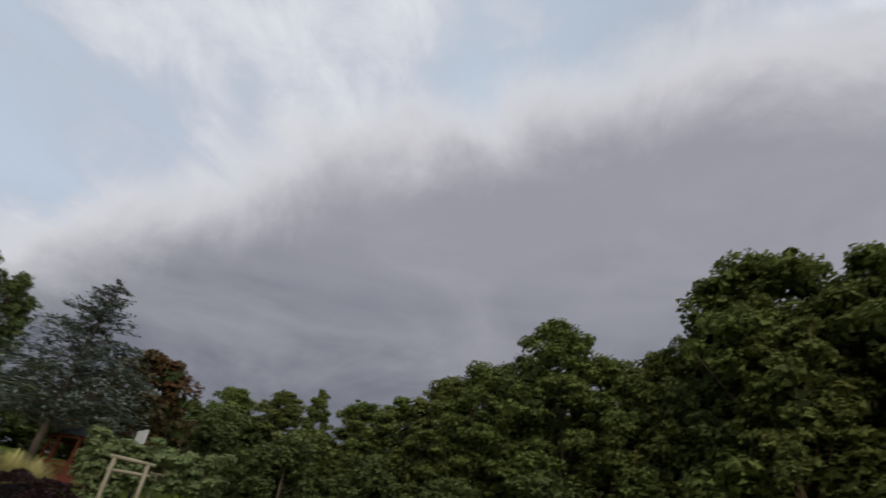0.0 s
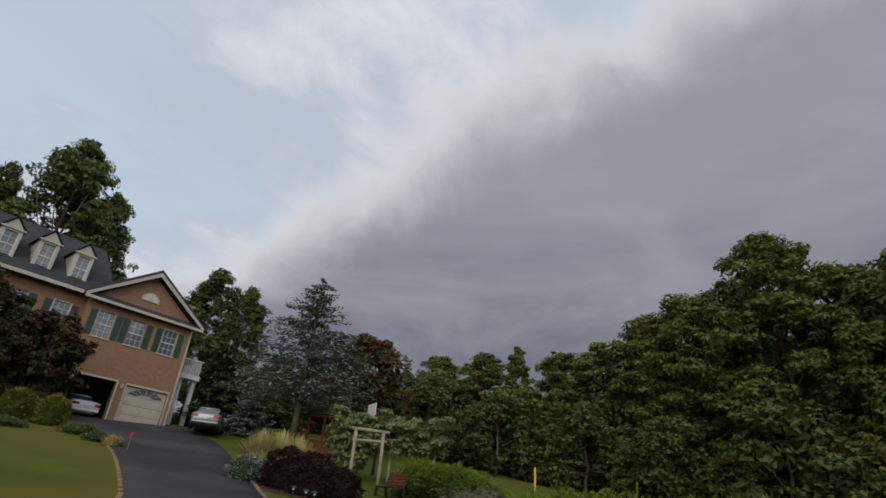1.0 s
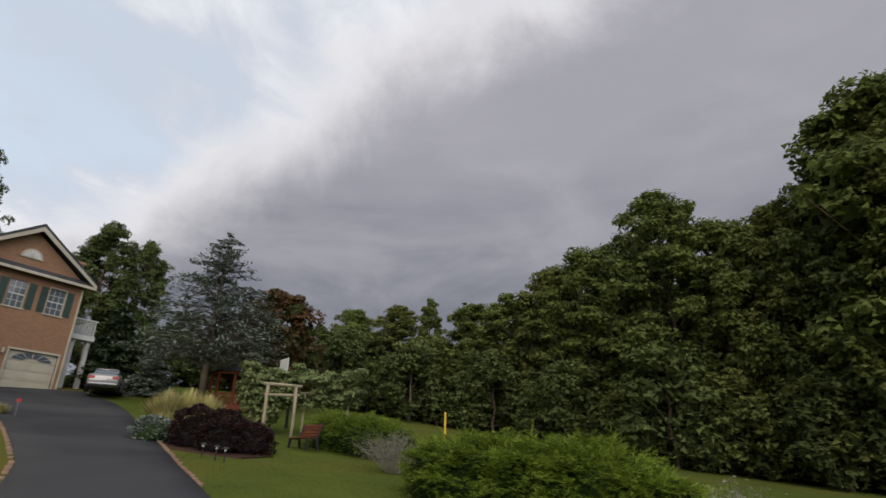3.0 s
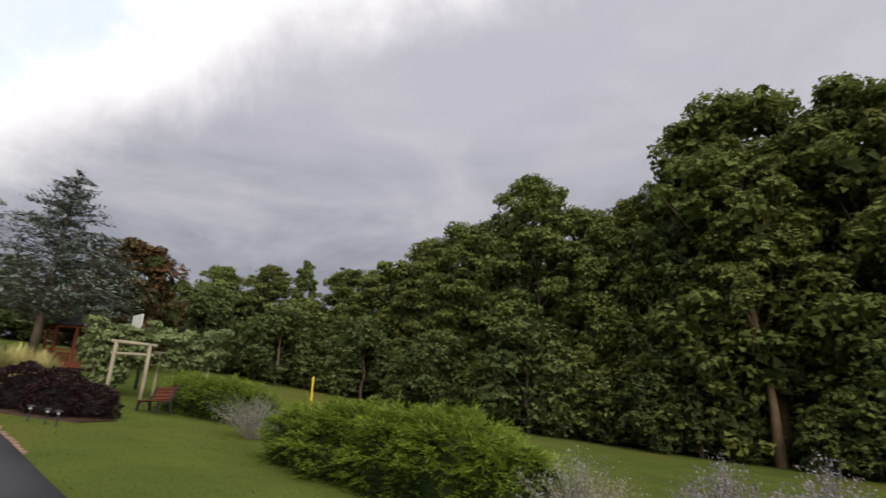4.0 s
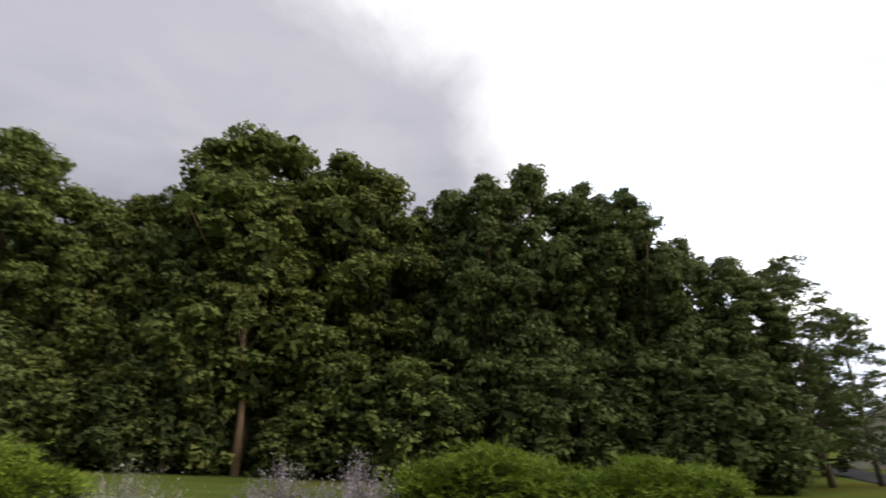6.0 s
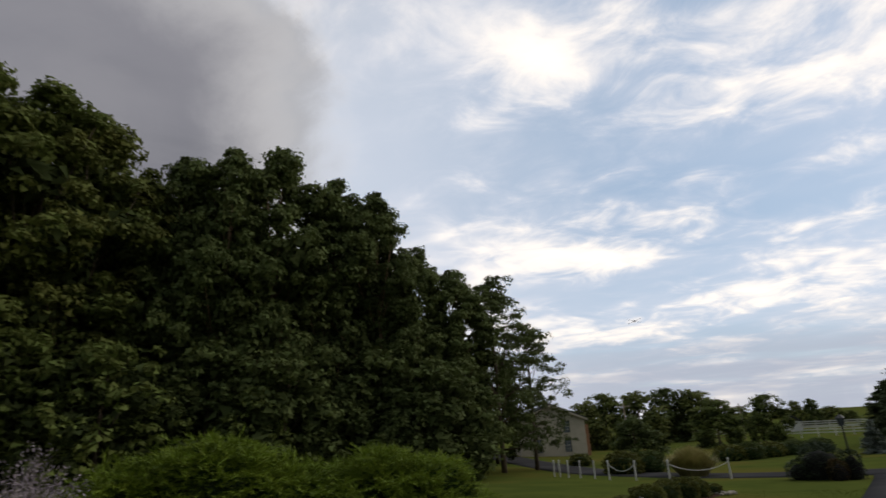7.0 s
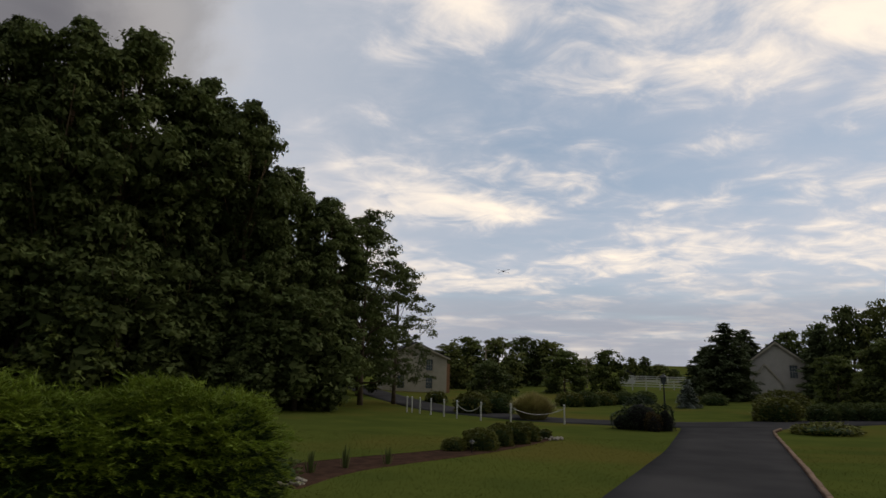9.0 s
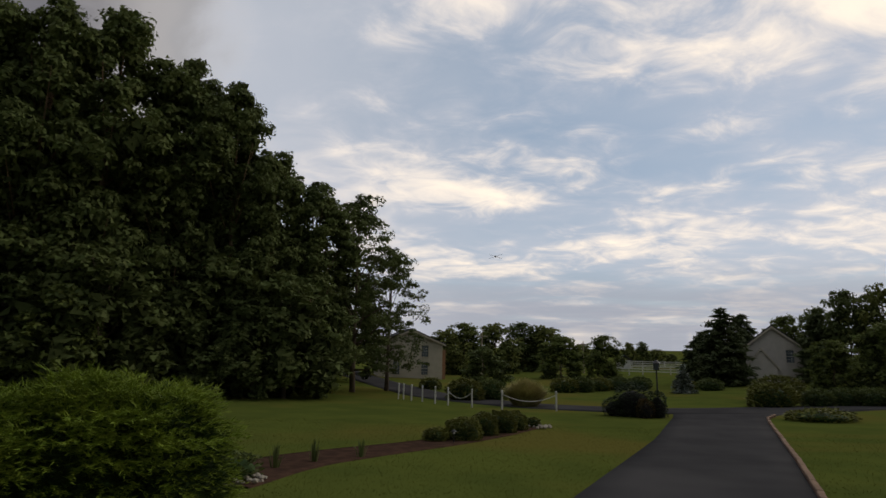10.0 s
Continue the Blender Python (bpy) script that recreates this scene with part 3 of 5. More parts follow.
# ---- evergreen and garden shrubs ----
def conifer(name, seed, height, width, mat, label, layers=26, droop=0.25, blades=46, length=0.45, bare=0.06, shape=1.0):
    rng = np.random.default_rng(seed)
    root = thing(name, Matrix.Identity(4), label, "conifer")
    geos = [tube([(0, 0, -0.3), (0, 0, height * 0.5), (0, 0, height)], [0.022 * height, 0.013 * height, 0.01], 8)]
    cs, ds = [], []
    for i in range(layers):
        h = bare + (1 - bare) * (i + 0.4 * rng.random()) / layers
        reach = width * 0.5 * (1 - h) ** shape * 1.05 + 0.05 * width * (1 - h) + 0.12
        for k in range(int(5 + 5 * (1 - h))):
            a = rng.random() * 6.283
            r = reach * (0.65 + 0.45 * rng.random())
            tip = np.array([r * math.cos(a), r * math.sin(a), h * height + r * (0.25 - droop) * (0.6 + 0.6 * rng.random())])
            base = np.array([0, 0, h * height])
            geos.append(tube([base, (base + tip) / 2 + np.array([0, 0, 0.06 * r]), tip], [0.035 * (1 - h) + 0.012, 0.02, 0.006], 4))
            n = max(6, int(blades * r / (width * 0.5)))
            t = rng.random(n) ** 0.7
            p = base + (tip - base) * t[:, None] + np.array([0, 0, 0.06 * r]) * (4 * t * (1 - t))[:, None]
            p = p + rng.normal(size=(n, 3)) * np.array([0.16, 0.16, 0.07]) * (0.4 + r * 0.35)
            cs.append(p)
            out = np.array([math.cos(a), math.sin(a), -0.15]) + rng.normal(size=(n, 3)) * np.array([0.7, 0.7, 0.35])
            ds.append(out)
    p, d = np.concatenate(cs), np.concatenate(ds)
    d /= np.linalg.norm(d, axis=1)[:, None]
    n = len(p)
    side = np.cross(d, rng.normal(size=(n, 3)) * 0.4 + np.array([0, 0, 1]))
    side /= np.linalg.norm(side, axis=1)[:, None]
    L = length * (0.6 + 0.8 * rng.random(n))[:, None]
    q = np.stack([p - d * L * 0.5, p + side * L * 0.17, p + d * L * 0.6, p - side * L * 0.17], 1).reshape(-1, 3)
    part("trunk", join(*geos), BARK, root, smooth=True)
    new("crown", leaf_mesh("crown", q, n, mat)).parent = root
    return root


def mound(name, seed, humps, mat, inner, label, category, sprays=21000, length=0.095, thin=0.10, spiky=0.10, old_shade=None, group="", tier=0.22):
    """A spreading shrub: solid heart, coloured dark as the shade in its gaps, under tiers of sprays that lean outwards.
    humps: x, y, radius, height.
    """
    rng = np.random.default_rng(seed)
    cx, cy = sum(h[0] for h in humps) / len(humps), sum(h[1] for h in humps) / len(humps)
    z0 = ground_z(cx, cy)
    root = thing(name, Matrix.Translation((cx, cy, z0)), label, category, group)
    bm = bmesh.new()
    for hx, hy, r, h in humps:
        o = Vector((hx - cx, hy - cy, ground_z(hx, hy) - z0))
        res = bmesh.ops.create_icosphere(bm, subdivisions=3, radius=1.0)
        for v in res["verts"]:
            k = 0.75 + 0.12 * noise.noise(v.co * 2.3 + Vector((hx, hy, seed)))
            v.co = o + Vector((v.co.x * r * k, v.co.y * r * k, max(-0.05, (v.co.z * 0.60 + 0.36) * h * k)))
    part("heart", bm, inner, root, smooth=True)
    if old_shade:
        return fronds(root, rng, seed, humps, (cx, cy, z0), mat, old_shade, sprays)
    ps, ds, tips = [], [], []
    for hx, hy, r, h in humps:
        n = int(sprays * r * h / 2)
        d = rng.normal(size=(n, 3))
        d[:, 2] = np.abs(d[:, 2]) * 1.0 - 0.25
        d /= np.linalg.norm(d, axis=1)[:, None]
        lump = np.array([noise.noise(Vector((a * r * 2.4 + hx, b * r * 2.4 + hy, c * h * 5.5 + seed))) for a, b, c in d])
        fine = np.array([noise.noise(Vector((a * r * 6 + hx, b * r * 6 + hy, c * h * 13 + seed))) for a, b, c in d])
        k = (0.94 + tier * lump + 0.07 * fine) - 0.12 * rng.random(n) ** 2
        tips.append(lump * 1.1 + fine * 0.8 + rng.normal(size=n) * 0.10 + d[:, 2] * 0.52)
        p = np.stack([d[:, 0] * r * k, d[:, 1] * r * k, (np.sign(d[:, 2]) * np.abs(d[:, 2]) ** 0.75 * 0.72 + 0.28) * h * (0.5 + 0.5 * k)], 1)
        p[:, 2] = np.maximum(p[:, 2], 0.04)
        gz = np.array([ground_z(hx + a, hy + b) for a, b in p[:, :2]]) - z0
        p[:, 2] += gz
        p[:, 0] += hx - cx
        p[:, 1] += hy - cy
        out = d * np.array([1.0, 1.0, 0.18]) + np.array([0, 0, spiky]) + rng.normal(size=(n, 3)) * np.array([0.5, 0.5, 0.22])
        ps.append(p)
        ds.append(out)
    p, d = np.concatenate(ps), np.concatenate(ds)
    d /= np.linalg.norm(d, axis=1)[:, None]
    n = len(p)
    side = np.cross(d, rng.normal(size=(n, 3)) * 0.55 + np.array([0, 0, 1]))
    side /= np.linalg.norm(side, axis=1)[:, None]
    L = length * (0.55 + 0.9 * rng.random(n))[:, None]
    q = np.stack([p - d * L * 0.4, p + side * L * thin, p + d * L * 0.75, p - side * L * thin], 1)
    fresh = np.concatenate(tips) > (0.36 if old_shade else -9)
    new("foliage", leaf_mesh("foliage", q[fresh].reshape(-1, 3), int(fresh.sum()), mat)).parent = root
    if old_shade:
        new("old_growth", leaf_mesh("old_growth", q[~fresh].reshape(-1, 3), int((~fresh).sum()), old_shade)).parent = root
    return root


def fronds(root, rng, seed, humps, centre, mat, old_shade, density):
    """Feathery juniper fronds in overlapping tiers: each a fan of short blades along a stem that leans outwards."""
    cx, cy, z0 = centre
    fresh_v, old_shade_v = [], []
    blades = 11
    for hx, hy, r, h in humps:
        m = int(density * r * h)
        d = rng.normal(size=(m, 3))
        d[:, 2] = np.abs(d[:, 2]) * 1.0 - 0.3
        d /= np.linalg.norm(d, axis=1)[:, None]
        lump = np.array([noise.noise(Vector((a * r * 1.7 + hx, b * r * 1.7 + hy, c * h * 4.2 + seed))) for a, b, c in d])
        fine = np.array([noise.noise(Vector((a * r * 4.5 + hx, b * r * 4.5 + hy, c * h * 11 + seed))) for a, b, c in d])
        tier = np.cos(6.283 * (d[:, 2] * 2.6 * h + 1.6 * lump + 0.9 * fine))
        k = 0.90 + 0.34 * lump + 0.16 * fine + 0.12 * tier - 0.16 * rng.random(m) ** 2
        p = np.stack([d[:, 0] * r * k, d[:, 1] * r * k, (np.sign(d[:, 2]) * np.abs(d[:, 2]) ** 0.75 * 0.72 + 0.26) * h * (0.45 + 0.55 * k)], 1)
        p[:, 2] = np.maximum(p[:, 2], 0.05)
        p[:, 2] += np.array([ground_z(hx + a, hy + b) for a, b in p[:, :2]]) - z0
        p[:, :2] += (hx - cx, hy - cy)
        out = d * np.array([1.0, 1.0, 0.20]) + np.array([0, 0, 0.20]) + rng.normal(size=(m, 3)) * np.array([0.38, 0.38, 0.16])
        out /= np.linalg.norm(out, axis=1)[:, None]
        side = np.cross(out, np.array([0, 0, 1.0]) + rng.normal(size=(m, 3)) * 0.25)
        side /= np.linalg.norm(side, axis=1)[:, None]
        reach = (0.13 + 0.11 * rng.random(m) + 0.12 * np.maximum(d[:, 2], 0) * (rng.random(m) < 0.2))[:, None]
        # low and recessed fronds turn dark: shade put into the colour, plus older growth
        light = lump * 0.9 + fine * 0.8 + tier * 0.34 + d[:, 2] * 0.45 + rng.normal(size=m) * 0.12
        for j in range(blades):
            f = (j + 1) / blades
            sgn = 1 if j % 2 else -1
            root_p = p + out * reach * f * 0.9 - np.array([0, 0, 0.06]) * (f * f)
            b = out * 0.75 + side * sgn * 0.75 * (1 - 0.55 * f) + rng.normal(size=(m, 3)) * 0.16
            b /= np.linalg.norm(b, axis=1)[:, None]
            L = reach * (0.62 - 0.25 * f) * (0.7 + 0.6 * rng.random(m))[:, None]
            w = np.cross(b, np.array([0, 0, 1.0]) + rng.normal(size=(m, 3)) * 0.5)
            w /= np.linalg.norm(w, axis=1)[:, None]
            tri = np.stack([root_p - w * 0.009, root_p + w * 0.009, root_p + b * L], 1)
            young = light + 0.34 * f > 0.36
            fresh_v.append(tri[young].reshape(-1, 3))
            old_shade_v.append(tri[~young].reshape(-1, 3))
    for nm, vv, mm in (("foliage", fresh_v, mat), ("old_growth", old_shade_v, old_shade)):
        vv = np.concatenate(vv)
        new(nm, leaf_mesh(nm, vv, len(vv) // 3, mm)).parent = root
    return root


def sage_clump(name, seed, x, y, r, h, label, stems=280, lilac=0.6):
    """Russian-sage like clump: fan of thin grey stems with hazy flower spikes."""
    rng = np.random.default_rng(seed)
    z0 = ground_z(x, y)
    root = thing(name, Matrix.Translation((x, y, z0)), label, "flowering shrub", "sage clumps")
    sv, fl = [], []
    for i in range(stems):
        a, lean = rng.random() * 6.283, rng.random() ** 0.7
        hh = h * (0.65 + 0.5 * rng.random()) * (1 - 0.35 * lean)
        b = np.array([math.cos(a), math.sin(a), 0]) * r * 0.14 * lean
        t = np.array([math.cos(a) * r * lean * 1.05, math.sin(a) * r * lean * 1.05, hh])
        side = np.array([-math.sin(a), math.cos(a), 0]) * 0.004
        if i % 2:
            side = np.array([side[1], -side[0], 0])
        m = (b + t) / 2 + np.array([0, 0, 0.10 * hh])
        sv += [b - side, b + side, m + side, m - side, m - side, m + side, t + side * 0.5, t - side * 0.5]
        for k in range(int(20 * lilac) + 5):
            f = -0.3 + 1.35 * rng.random()
            c = m + (t - m) * f + rng.normal(size=3) * np.array([0.035, 0.035, 0.04])
            u = rng.normal(size=3)
            u /= np.linalg.norm(u)
            w = np.cross(u, rng.normal(size=3))
            w /= np.linalg.norm(w)
            s = 0.010 + 0.010 * rng.random()
            fl += [c - u * s * 1.6, c + w * s * 0.7, c + u * s * 1.6, c - w * s * 0.7]
    new("stalk_fan", leaf_mesh("stalk_fan", np.array(sv), len(sv) // 4, SAGE_STEM)).parent = root
    new("bloom", leaf_mesh("bloom", np.array(fl), len(fl) // 4, LAVENDER if lilac > 0.4 else SAGE_STEM)).parent = root
    return root


def grass_clump(name, seed, x, y, r, h, mat, label, blades=900, group=""):
    rng = np.random.default_rng(seed)
    root = thing(name, Matrix.Translation((x, y, ground_z(x, y))), label, "ornamental grass", group)
    v = []
    for i in range(blades):
        a, lean = rng.random() * 6.283, rng.random() ** 0.6
        hh = h * (0.7 + 0.4 * rng.random()) * (1 - 0.45 * lean ** 2)
        b = np.array([math.cos(a), math.sin(a), 0]) * r * 0.4 * lean
        t = np.array([math.cos(a) * r * lean, math.sin(a) * r * lean, hh])
        m = (b + t) / 2 + np.array([0, 0, 0.2 * hh])
        s = np.array([-math.sin(a), math.cos(a), 0]) * 0.012 * (1 + h * 0.5)
        v += [b - s, b + s, m + s, m - s, m - s, m + s, t + s * 0.2, t - s * 0.2]
    new("tuft", leaf_mesh("tuft", np.array(v), len(v) // 4, mat)).parent = root
    return root


def bear(az, d, r, h):
    x, y = polar(az, d)
    return (x, y, r, h)


mound("juniper_hedge", 1, [bear(-33.6, 24.5, 1.5, 1.45), bear(-31, 23.3, 1.7, 1.5), bear(-28.6, 22.6, 1.2, 1.2)], JUNIPER, JUNIPER_IN_SHADE, "bright green spreading juniper behind the red bench", "hedge", sprays=1500, group="juniper hedge", old_shade=JUNIPER_OLD_SHADE)
mound("juniper_hedge", 2, [(-5.7, 13.6, 1.15, 1.45), (-4.4, 12.8, 1.4, 1.7), (-2.7, 11.9, 1.4, 1.7), (-1.5, 11.1, 1.35, 1.75), (-0.5, 10.5, 1.0, 1.4)], JUNIPER, JUNIPER_IN_SHADE, "large bright green juniper hedge with feathery tiers", "hedge", sprays=2100, group="juniper hedge", old_shade=JUNIPER_OLD_SHADE)
mound("juniper_hedge", 3, [(5.2, 8.2, 1.0, 1.5), (6.0, 7.4, 1.2, 1.95), (7.0, 6.6, 1.2, 1.6), (8.0, 5.8, 1.25, 1.7), (8.7, 5.1, 1.2, 1.8)], JUNIPER, JUNIPER_IN_SHADE, "rounded feathery juniper hedge beside the mulch bed", "hedge", sprays=2700, group="juniper hedge", old_shade=JUNIPER_OLD_SHADE)
x, y = polar(-28.6, 18.5)
sage_clump("sage_clump", 21, x, y, 1.5, 1.35, "pale grey faded sage between the junipers", lilac=0.3)
sage_clump("sage_clump", 22, 0.6, 9.5, 1.1, 1.35, "pale grey faded sage beside the hedge", lilac=0.3)
sage_clump("sage_clump", 23, 2.55, 8.65, 0.75, 1.55, "grey-green sage with lilac flower spikes")
sage_clump("sage_clump", 24, 3.75, 8.35, 0.85, 1.65, "bushy sage with hazy lilac flower spikes")


# ---- brick house ----
def brick_wall_mat(name, base, dark, mortar, cell=0.23):
    m = bpy.data.materials.new(name)
    m.use_nodes = True
    nt = m.node_tree
    b = nt.nodes["Principled BSDF"]
    sp = nt.nodes.new("ShaderNodeSeparateXYZ")
    nt.links.new(nt.nodes.new("ShaderNodeTexCoord").outputs["Object"], sp.inputs[0])
    cb = nt.nodes.new("ShaderNodeCombineXYZ")
    nt.links.new(math_node(nt, "ADD", sp.outputs[0], sp.outputs[1]), cb.inputs[0])
    nt.links.new(sp.outputs[2], cb.inputs[1])
    br = nt.nodes.new("ShaderNodeTexBrick")
    nt.links.new(cb.outputs[0], br.inputs["Vector"])
    br.inputs["Color1"].default_value, br.inputs["Color2"].default_value, br.inputs["Mortar"].default_value = (*base, 1), (*dark, 1), (*mortar, 1)
    br.inputs["Scale"].default_value, br.inputs["Mortar Size"].default_value = 1.0, 0.012
    br.inputs["Brick Width"].default_value, br.inputs["Row Height"].default_value = cell, cell * 0.36
    n = noise_tex(nt, cb.outputs[0], 0.8, 4, 0.6)
    c = mixc(nt, math_node(nt, "MULTIPLY", n, 0.5), br.outputs[0], tuple(v * 0.6 for v in base))
    nt.links.new(c, b.inputs["Base Color"])
    b.inputs["Roughness"].default_value = 0.9
    bp = nt.nodes.new("ShaderNodeBump")
    bp.inputs["Strength"].default_value, bp.inputs["Distance"].default_value = 0.5, 0.01
    nt.links.new(br.outputs["Fac"], bp.inputs["Height"])
    bp.invert = True
    nt.links.new(bp.outputs[0], b.inputs["Normal"])
    return m


BRICK_WALL = brick_wall_mat("brick wall", (0.36, 0.175, 0.085), (0.26, 0.12, 0.060), (0.27, 0.20, 0.14))


def wall_boxes(bm, x0, x1, z0, z1, y0, y1, holes):
    """A wall with real openings: holes are x0, x1, z0, z1."""
    xs = sorted({x0, x1, *[h[0] for h in holes], *[h[1] for h in holes]})
    for a, b in zip(xs, xs[1:]):
        hs = sorted([h for h in holes if h[0] <= a and h[1] >= b], key=lambda h: h[2])
        z = z0
        for h in hs:
            if h[2] > z:
                box(bm, a, y0, z, b, y1, h[2])
            z = h[3]
        if z1 > z:
            box(bm, a, y0, z, b, y1, z1)
    bmesh.ops.remove_doubles(bm, verts=bm.verts[:], dist=0.0005)
    return bm


def window(parent, x0, x1, z0, z1, y, cols=3, rows=2, shutters=True, frame_mat=None):
    fm = frame_mat or TRIM
    w = part("window", boxes((x0 - 0.06, y - 0.04, z1, x1 + 0.06, y + 0.08, z1 + 0.10), (x0 - 0.06, y - 0.04, z0, x0 + 0.02, y + 0.08, z1), (x1 - 0.02, y - 0.04, z0, x1 + 0.06, y + 0.08, z1)), fm, parent)
    part("window_sill", boxes((x0 - 0.12, y - 0.10, z0 - 0.08, x1 + 0.12, y + 0.08, z0)), fm, w)
    zm = (z0 + z1) / 2
    part("pane", boxes((x0, y + 0.06, z0, x1, y + 0.075, zm)), PANE, w)
    part("pane", boxes((x0, y + 0.045, zm, x1, y + 0.06, z1)), PANE, w)
    bars = bmesh.new()
    box(bars, x0, y + 0.02, zm - 0.03, x1, y + 0.10, zm + 0.03)
    for i in range(1, cols):
        x = x0 + (x1 - x0) * i / cols
        box(bars, x - 0.012, y + 0.03, z0, x + 0.012, y + 0.043, z1)
    for i in range(1, rows * 2):
        if i != rows:
            z = z0 + (z1 - z0) * i / (rows * 2)
            box(bars, x0, y + 0.03, z - 0.012, x1, y + 0.043, z + 0.012)
    part("glazing_bar", bars, WHITE, w)
    if shutters:
        for xa in (x0 - 0.50, x1 + 0.10):
            bm = boxes((xa, y - 0.055, z0, xa + 0.40, y - 0.005, z1))
            for k in range(14):
                zz_ = z0 + 0.08 + (z1 - z0 - 0.16) * k / 14
                box(bm, xa + 0.05, y - 0.072, zz_, xa + 0.35, y - 0.056, zz_ + 0.05)
            part("shutter", bm, SHUTTER, parent)
    return w


def gable_roof(x0, x1, y0, y1, z0, zp, thick=0.18):
    """Ridge along y, with its overhang in the numbers given."""
    xm = (x0 + x1) / 2
    bm = bmesh.new()
    prism(bm, [(x0, z0), (xm, zp), (x1, z0), (x1, z0 + thick), (xm, zp + thick * 1.3), (x0, z0 + thick)], y0, y1)
    return bm


def brick_house():
    m = Matrix.Translation((-35.8, 15.5, 5.2)) @ Matrix.Rotation(radians(84.8), 4, "Z")
    h = thing("house", m, "two-storey brick house with dark roof, dormers and garage wing", "house")
    X0, X1, XM = -1.0, 5.85, 2.42
    wins = [(-0.25, 0.70), (1.75, 2.70), (3.95, 4.90)]
    holes = [(-0.35, 2.10, -0.3, 2.32), (2.75, 5.45, -0.3, 2.25)] + [(a, b, 4.65, 6.25) for a, b in wins]
    bm = bmesh.new()
    wall_boxes(bm, X0, X1, -1.0, 7.0, 0.0, 0.3, holes)
    part("wall", bm, BRICK_WALL, h, "orange-brown brick")
    part("side_wall", boxes((X1 - 0.3, 0.303, -1.0, X1, 9.0, 7.0)), BRICK_WALL, h)
    part("side_wall", boxes((X0, 0.303, -1.0, X0 + 0.3, 9.0, 7.0)), BRICK_WALL, h)
    bm = bmesh.new()
    prism(bm, [(X0, 7.0), (X1, 7.0), (XM, 9.45)], 0.02, 0.28)
    part("gable_wall", bm, BRICK_WALL, h)
    # half-round gable window
    bm = bmesh.new()
    prism(bm, [(XM + 0.62 * math.cos(a * math.pi / 12), 7.72 + 0.62 * math.sin(a * math.pi / 12)) for a in range(13)], -0.05, 0.04)
    w = part("window", bm, TRIM, h)
    bm = bmesh.new()
    prism(bm, [(XM + 0.46 * math.cos(a * math.pi / 12), 7.78 + 0.46 * math.sin(a * math.pi / 12)) for a in range(13)], -0.07, 0.0)
    part("pane", bm, WHITE, w, "pale half-round louvre")
    bm = bmesh.new()
    for k in range(1, 6):
        a = k * math.pi / 6
        box(bm, 0, -0.085, -0.012, 0.46, -0.071, 0.012, m=Matrix.Translation((XM, 0, 7.78)) @ Matrix.Rotation(-a, 4, "Y"))
    part("glazing_bar", bm, TRIM, w)
    part("roof", gable_roof(X0 - 0.5, X1 + 0.5, -0.45, 5.4, 7.0, 9.75), ROOF, h)
    for s in (-1, 1):
        xe = XM + s * (X1 - X0 + 1.0) / 2
        bm = bmesh.new()
        pts = [(XM, 9.75), (xe, 7.0), (xe, 6.78), (XM, 9.45)]
        prism(bm, pts, -0.50, -0.452)
        part("rake_board", bm, TRIM, h)
    # pent roof and fascia across the gable foot
    bm = bmesh.new()
    for k in range(9):
        xa = X0 - 0.45 + k * (X1 - X0 + 0.9) / 9
        v = [bm.verts.new(p) for p in ((xa, -0.46, 6.92), (xa + 0.845, -0.46, 6.92), (xa + 0.845, 0.02, 7.26), (xa, 0.02, 7.26), (xa, -0.46, 6.86), (xa + 0.845, -0.46, 6.86), (xa + 0.845, 0.02, 7.0), (xa, 0.02, 7.0))]
        for f in ((0, 1, 2, 3), (7, 6, 5, 4), (4, 5, 1, 0), (5, 6, 2, 1), (6, 7, 3, 2), (7, 4, 0, 3)):
            bm.faces.new([v[i] for i in f])
    part("pent_roof", bm, ROOF, h)
    part("fascia", boxes((X0 - 0.5, -0.52, 6.70, X1 + 0.5, -0.44, 6.87)), TRIM, h)
    part("downpipe", boxes((X1 - 0.12, -0.10, 0.0, X1 - 0.03, -0.01, 6.75)), TRIM, h)
    for a, b in wins:
        window(h, a, b, 4.65, 6.25, 0.04)
        part("blind", boxes((a, 0.14, 4.65, b, 0.16, 6.25)), TRIM, h, "pale window blind")
    # garage: open bay and closed door
    part("garage_frame", boxes((-0.45, -0.05, -0.1, -0.35, 0.32, 2.32), (2.10, -0.05, -0.1, 2.20, 0.32, 2.32), (-0.45, -0.05, 2.32, 2.20, 0.32, 2.44), (2.65, -0.05, -0.1, 2.75, 0.32, 2.25), (5.45, -0.05, -0.1, 5.55, 0.32, 2.25), (2.65, -0.05, 2.25, 5.55, 0.32, 2.37)), TRIM, h)
    # the lining carries the shade of the open bay in its colour
    part("garage_lining", boxes((-0.7, 0.3, -0.2, -0.6, 6.8, 2.9), (2.35, 0.3, -0.2, 2.45, 6.8, 2.9), (-0.7, 6.7, -0.2, 2.45, 6.8, 2.9), (-0.7, 0.3, 2.8, 2.45, 6.8, 2.9)), DARK, h, "garage lining coloured near-black as unlit shade")
    part("garage_floor", boxes((-0.7, 0.0, -0.25, 2.45, 6.8, 0.02)), ASPHALT, h)
    d = new("garage_door")
    d.parent = h
    for k in range(4):
        z = 0.0 + k * 0.56
        bm = boxes((2.76, 0.10, z, 5.44, 0.15, z + 0.545))
        if k < 3:
            for j in range(4):
                box(bm, 2.83 + j * 0.65, 0.085, z + 0.10, 3.41 + j * 0.65, 0.10, z + 0.45)
        part("door_panel", bm, TRIM, d, "cream garage door panel")
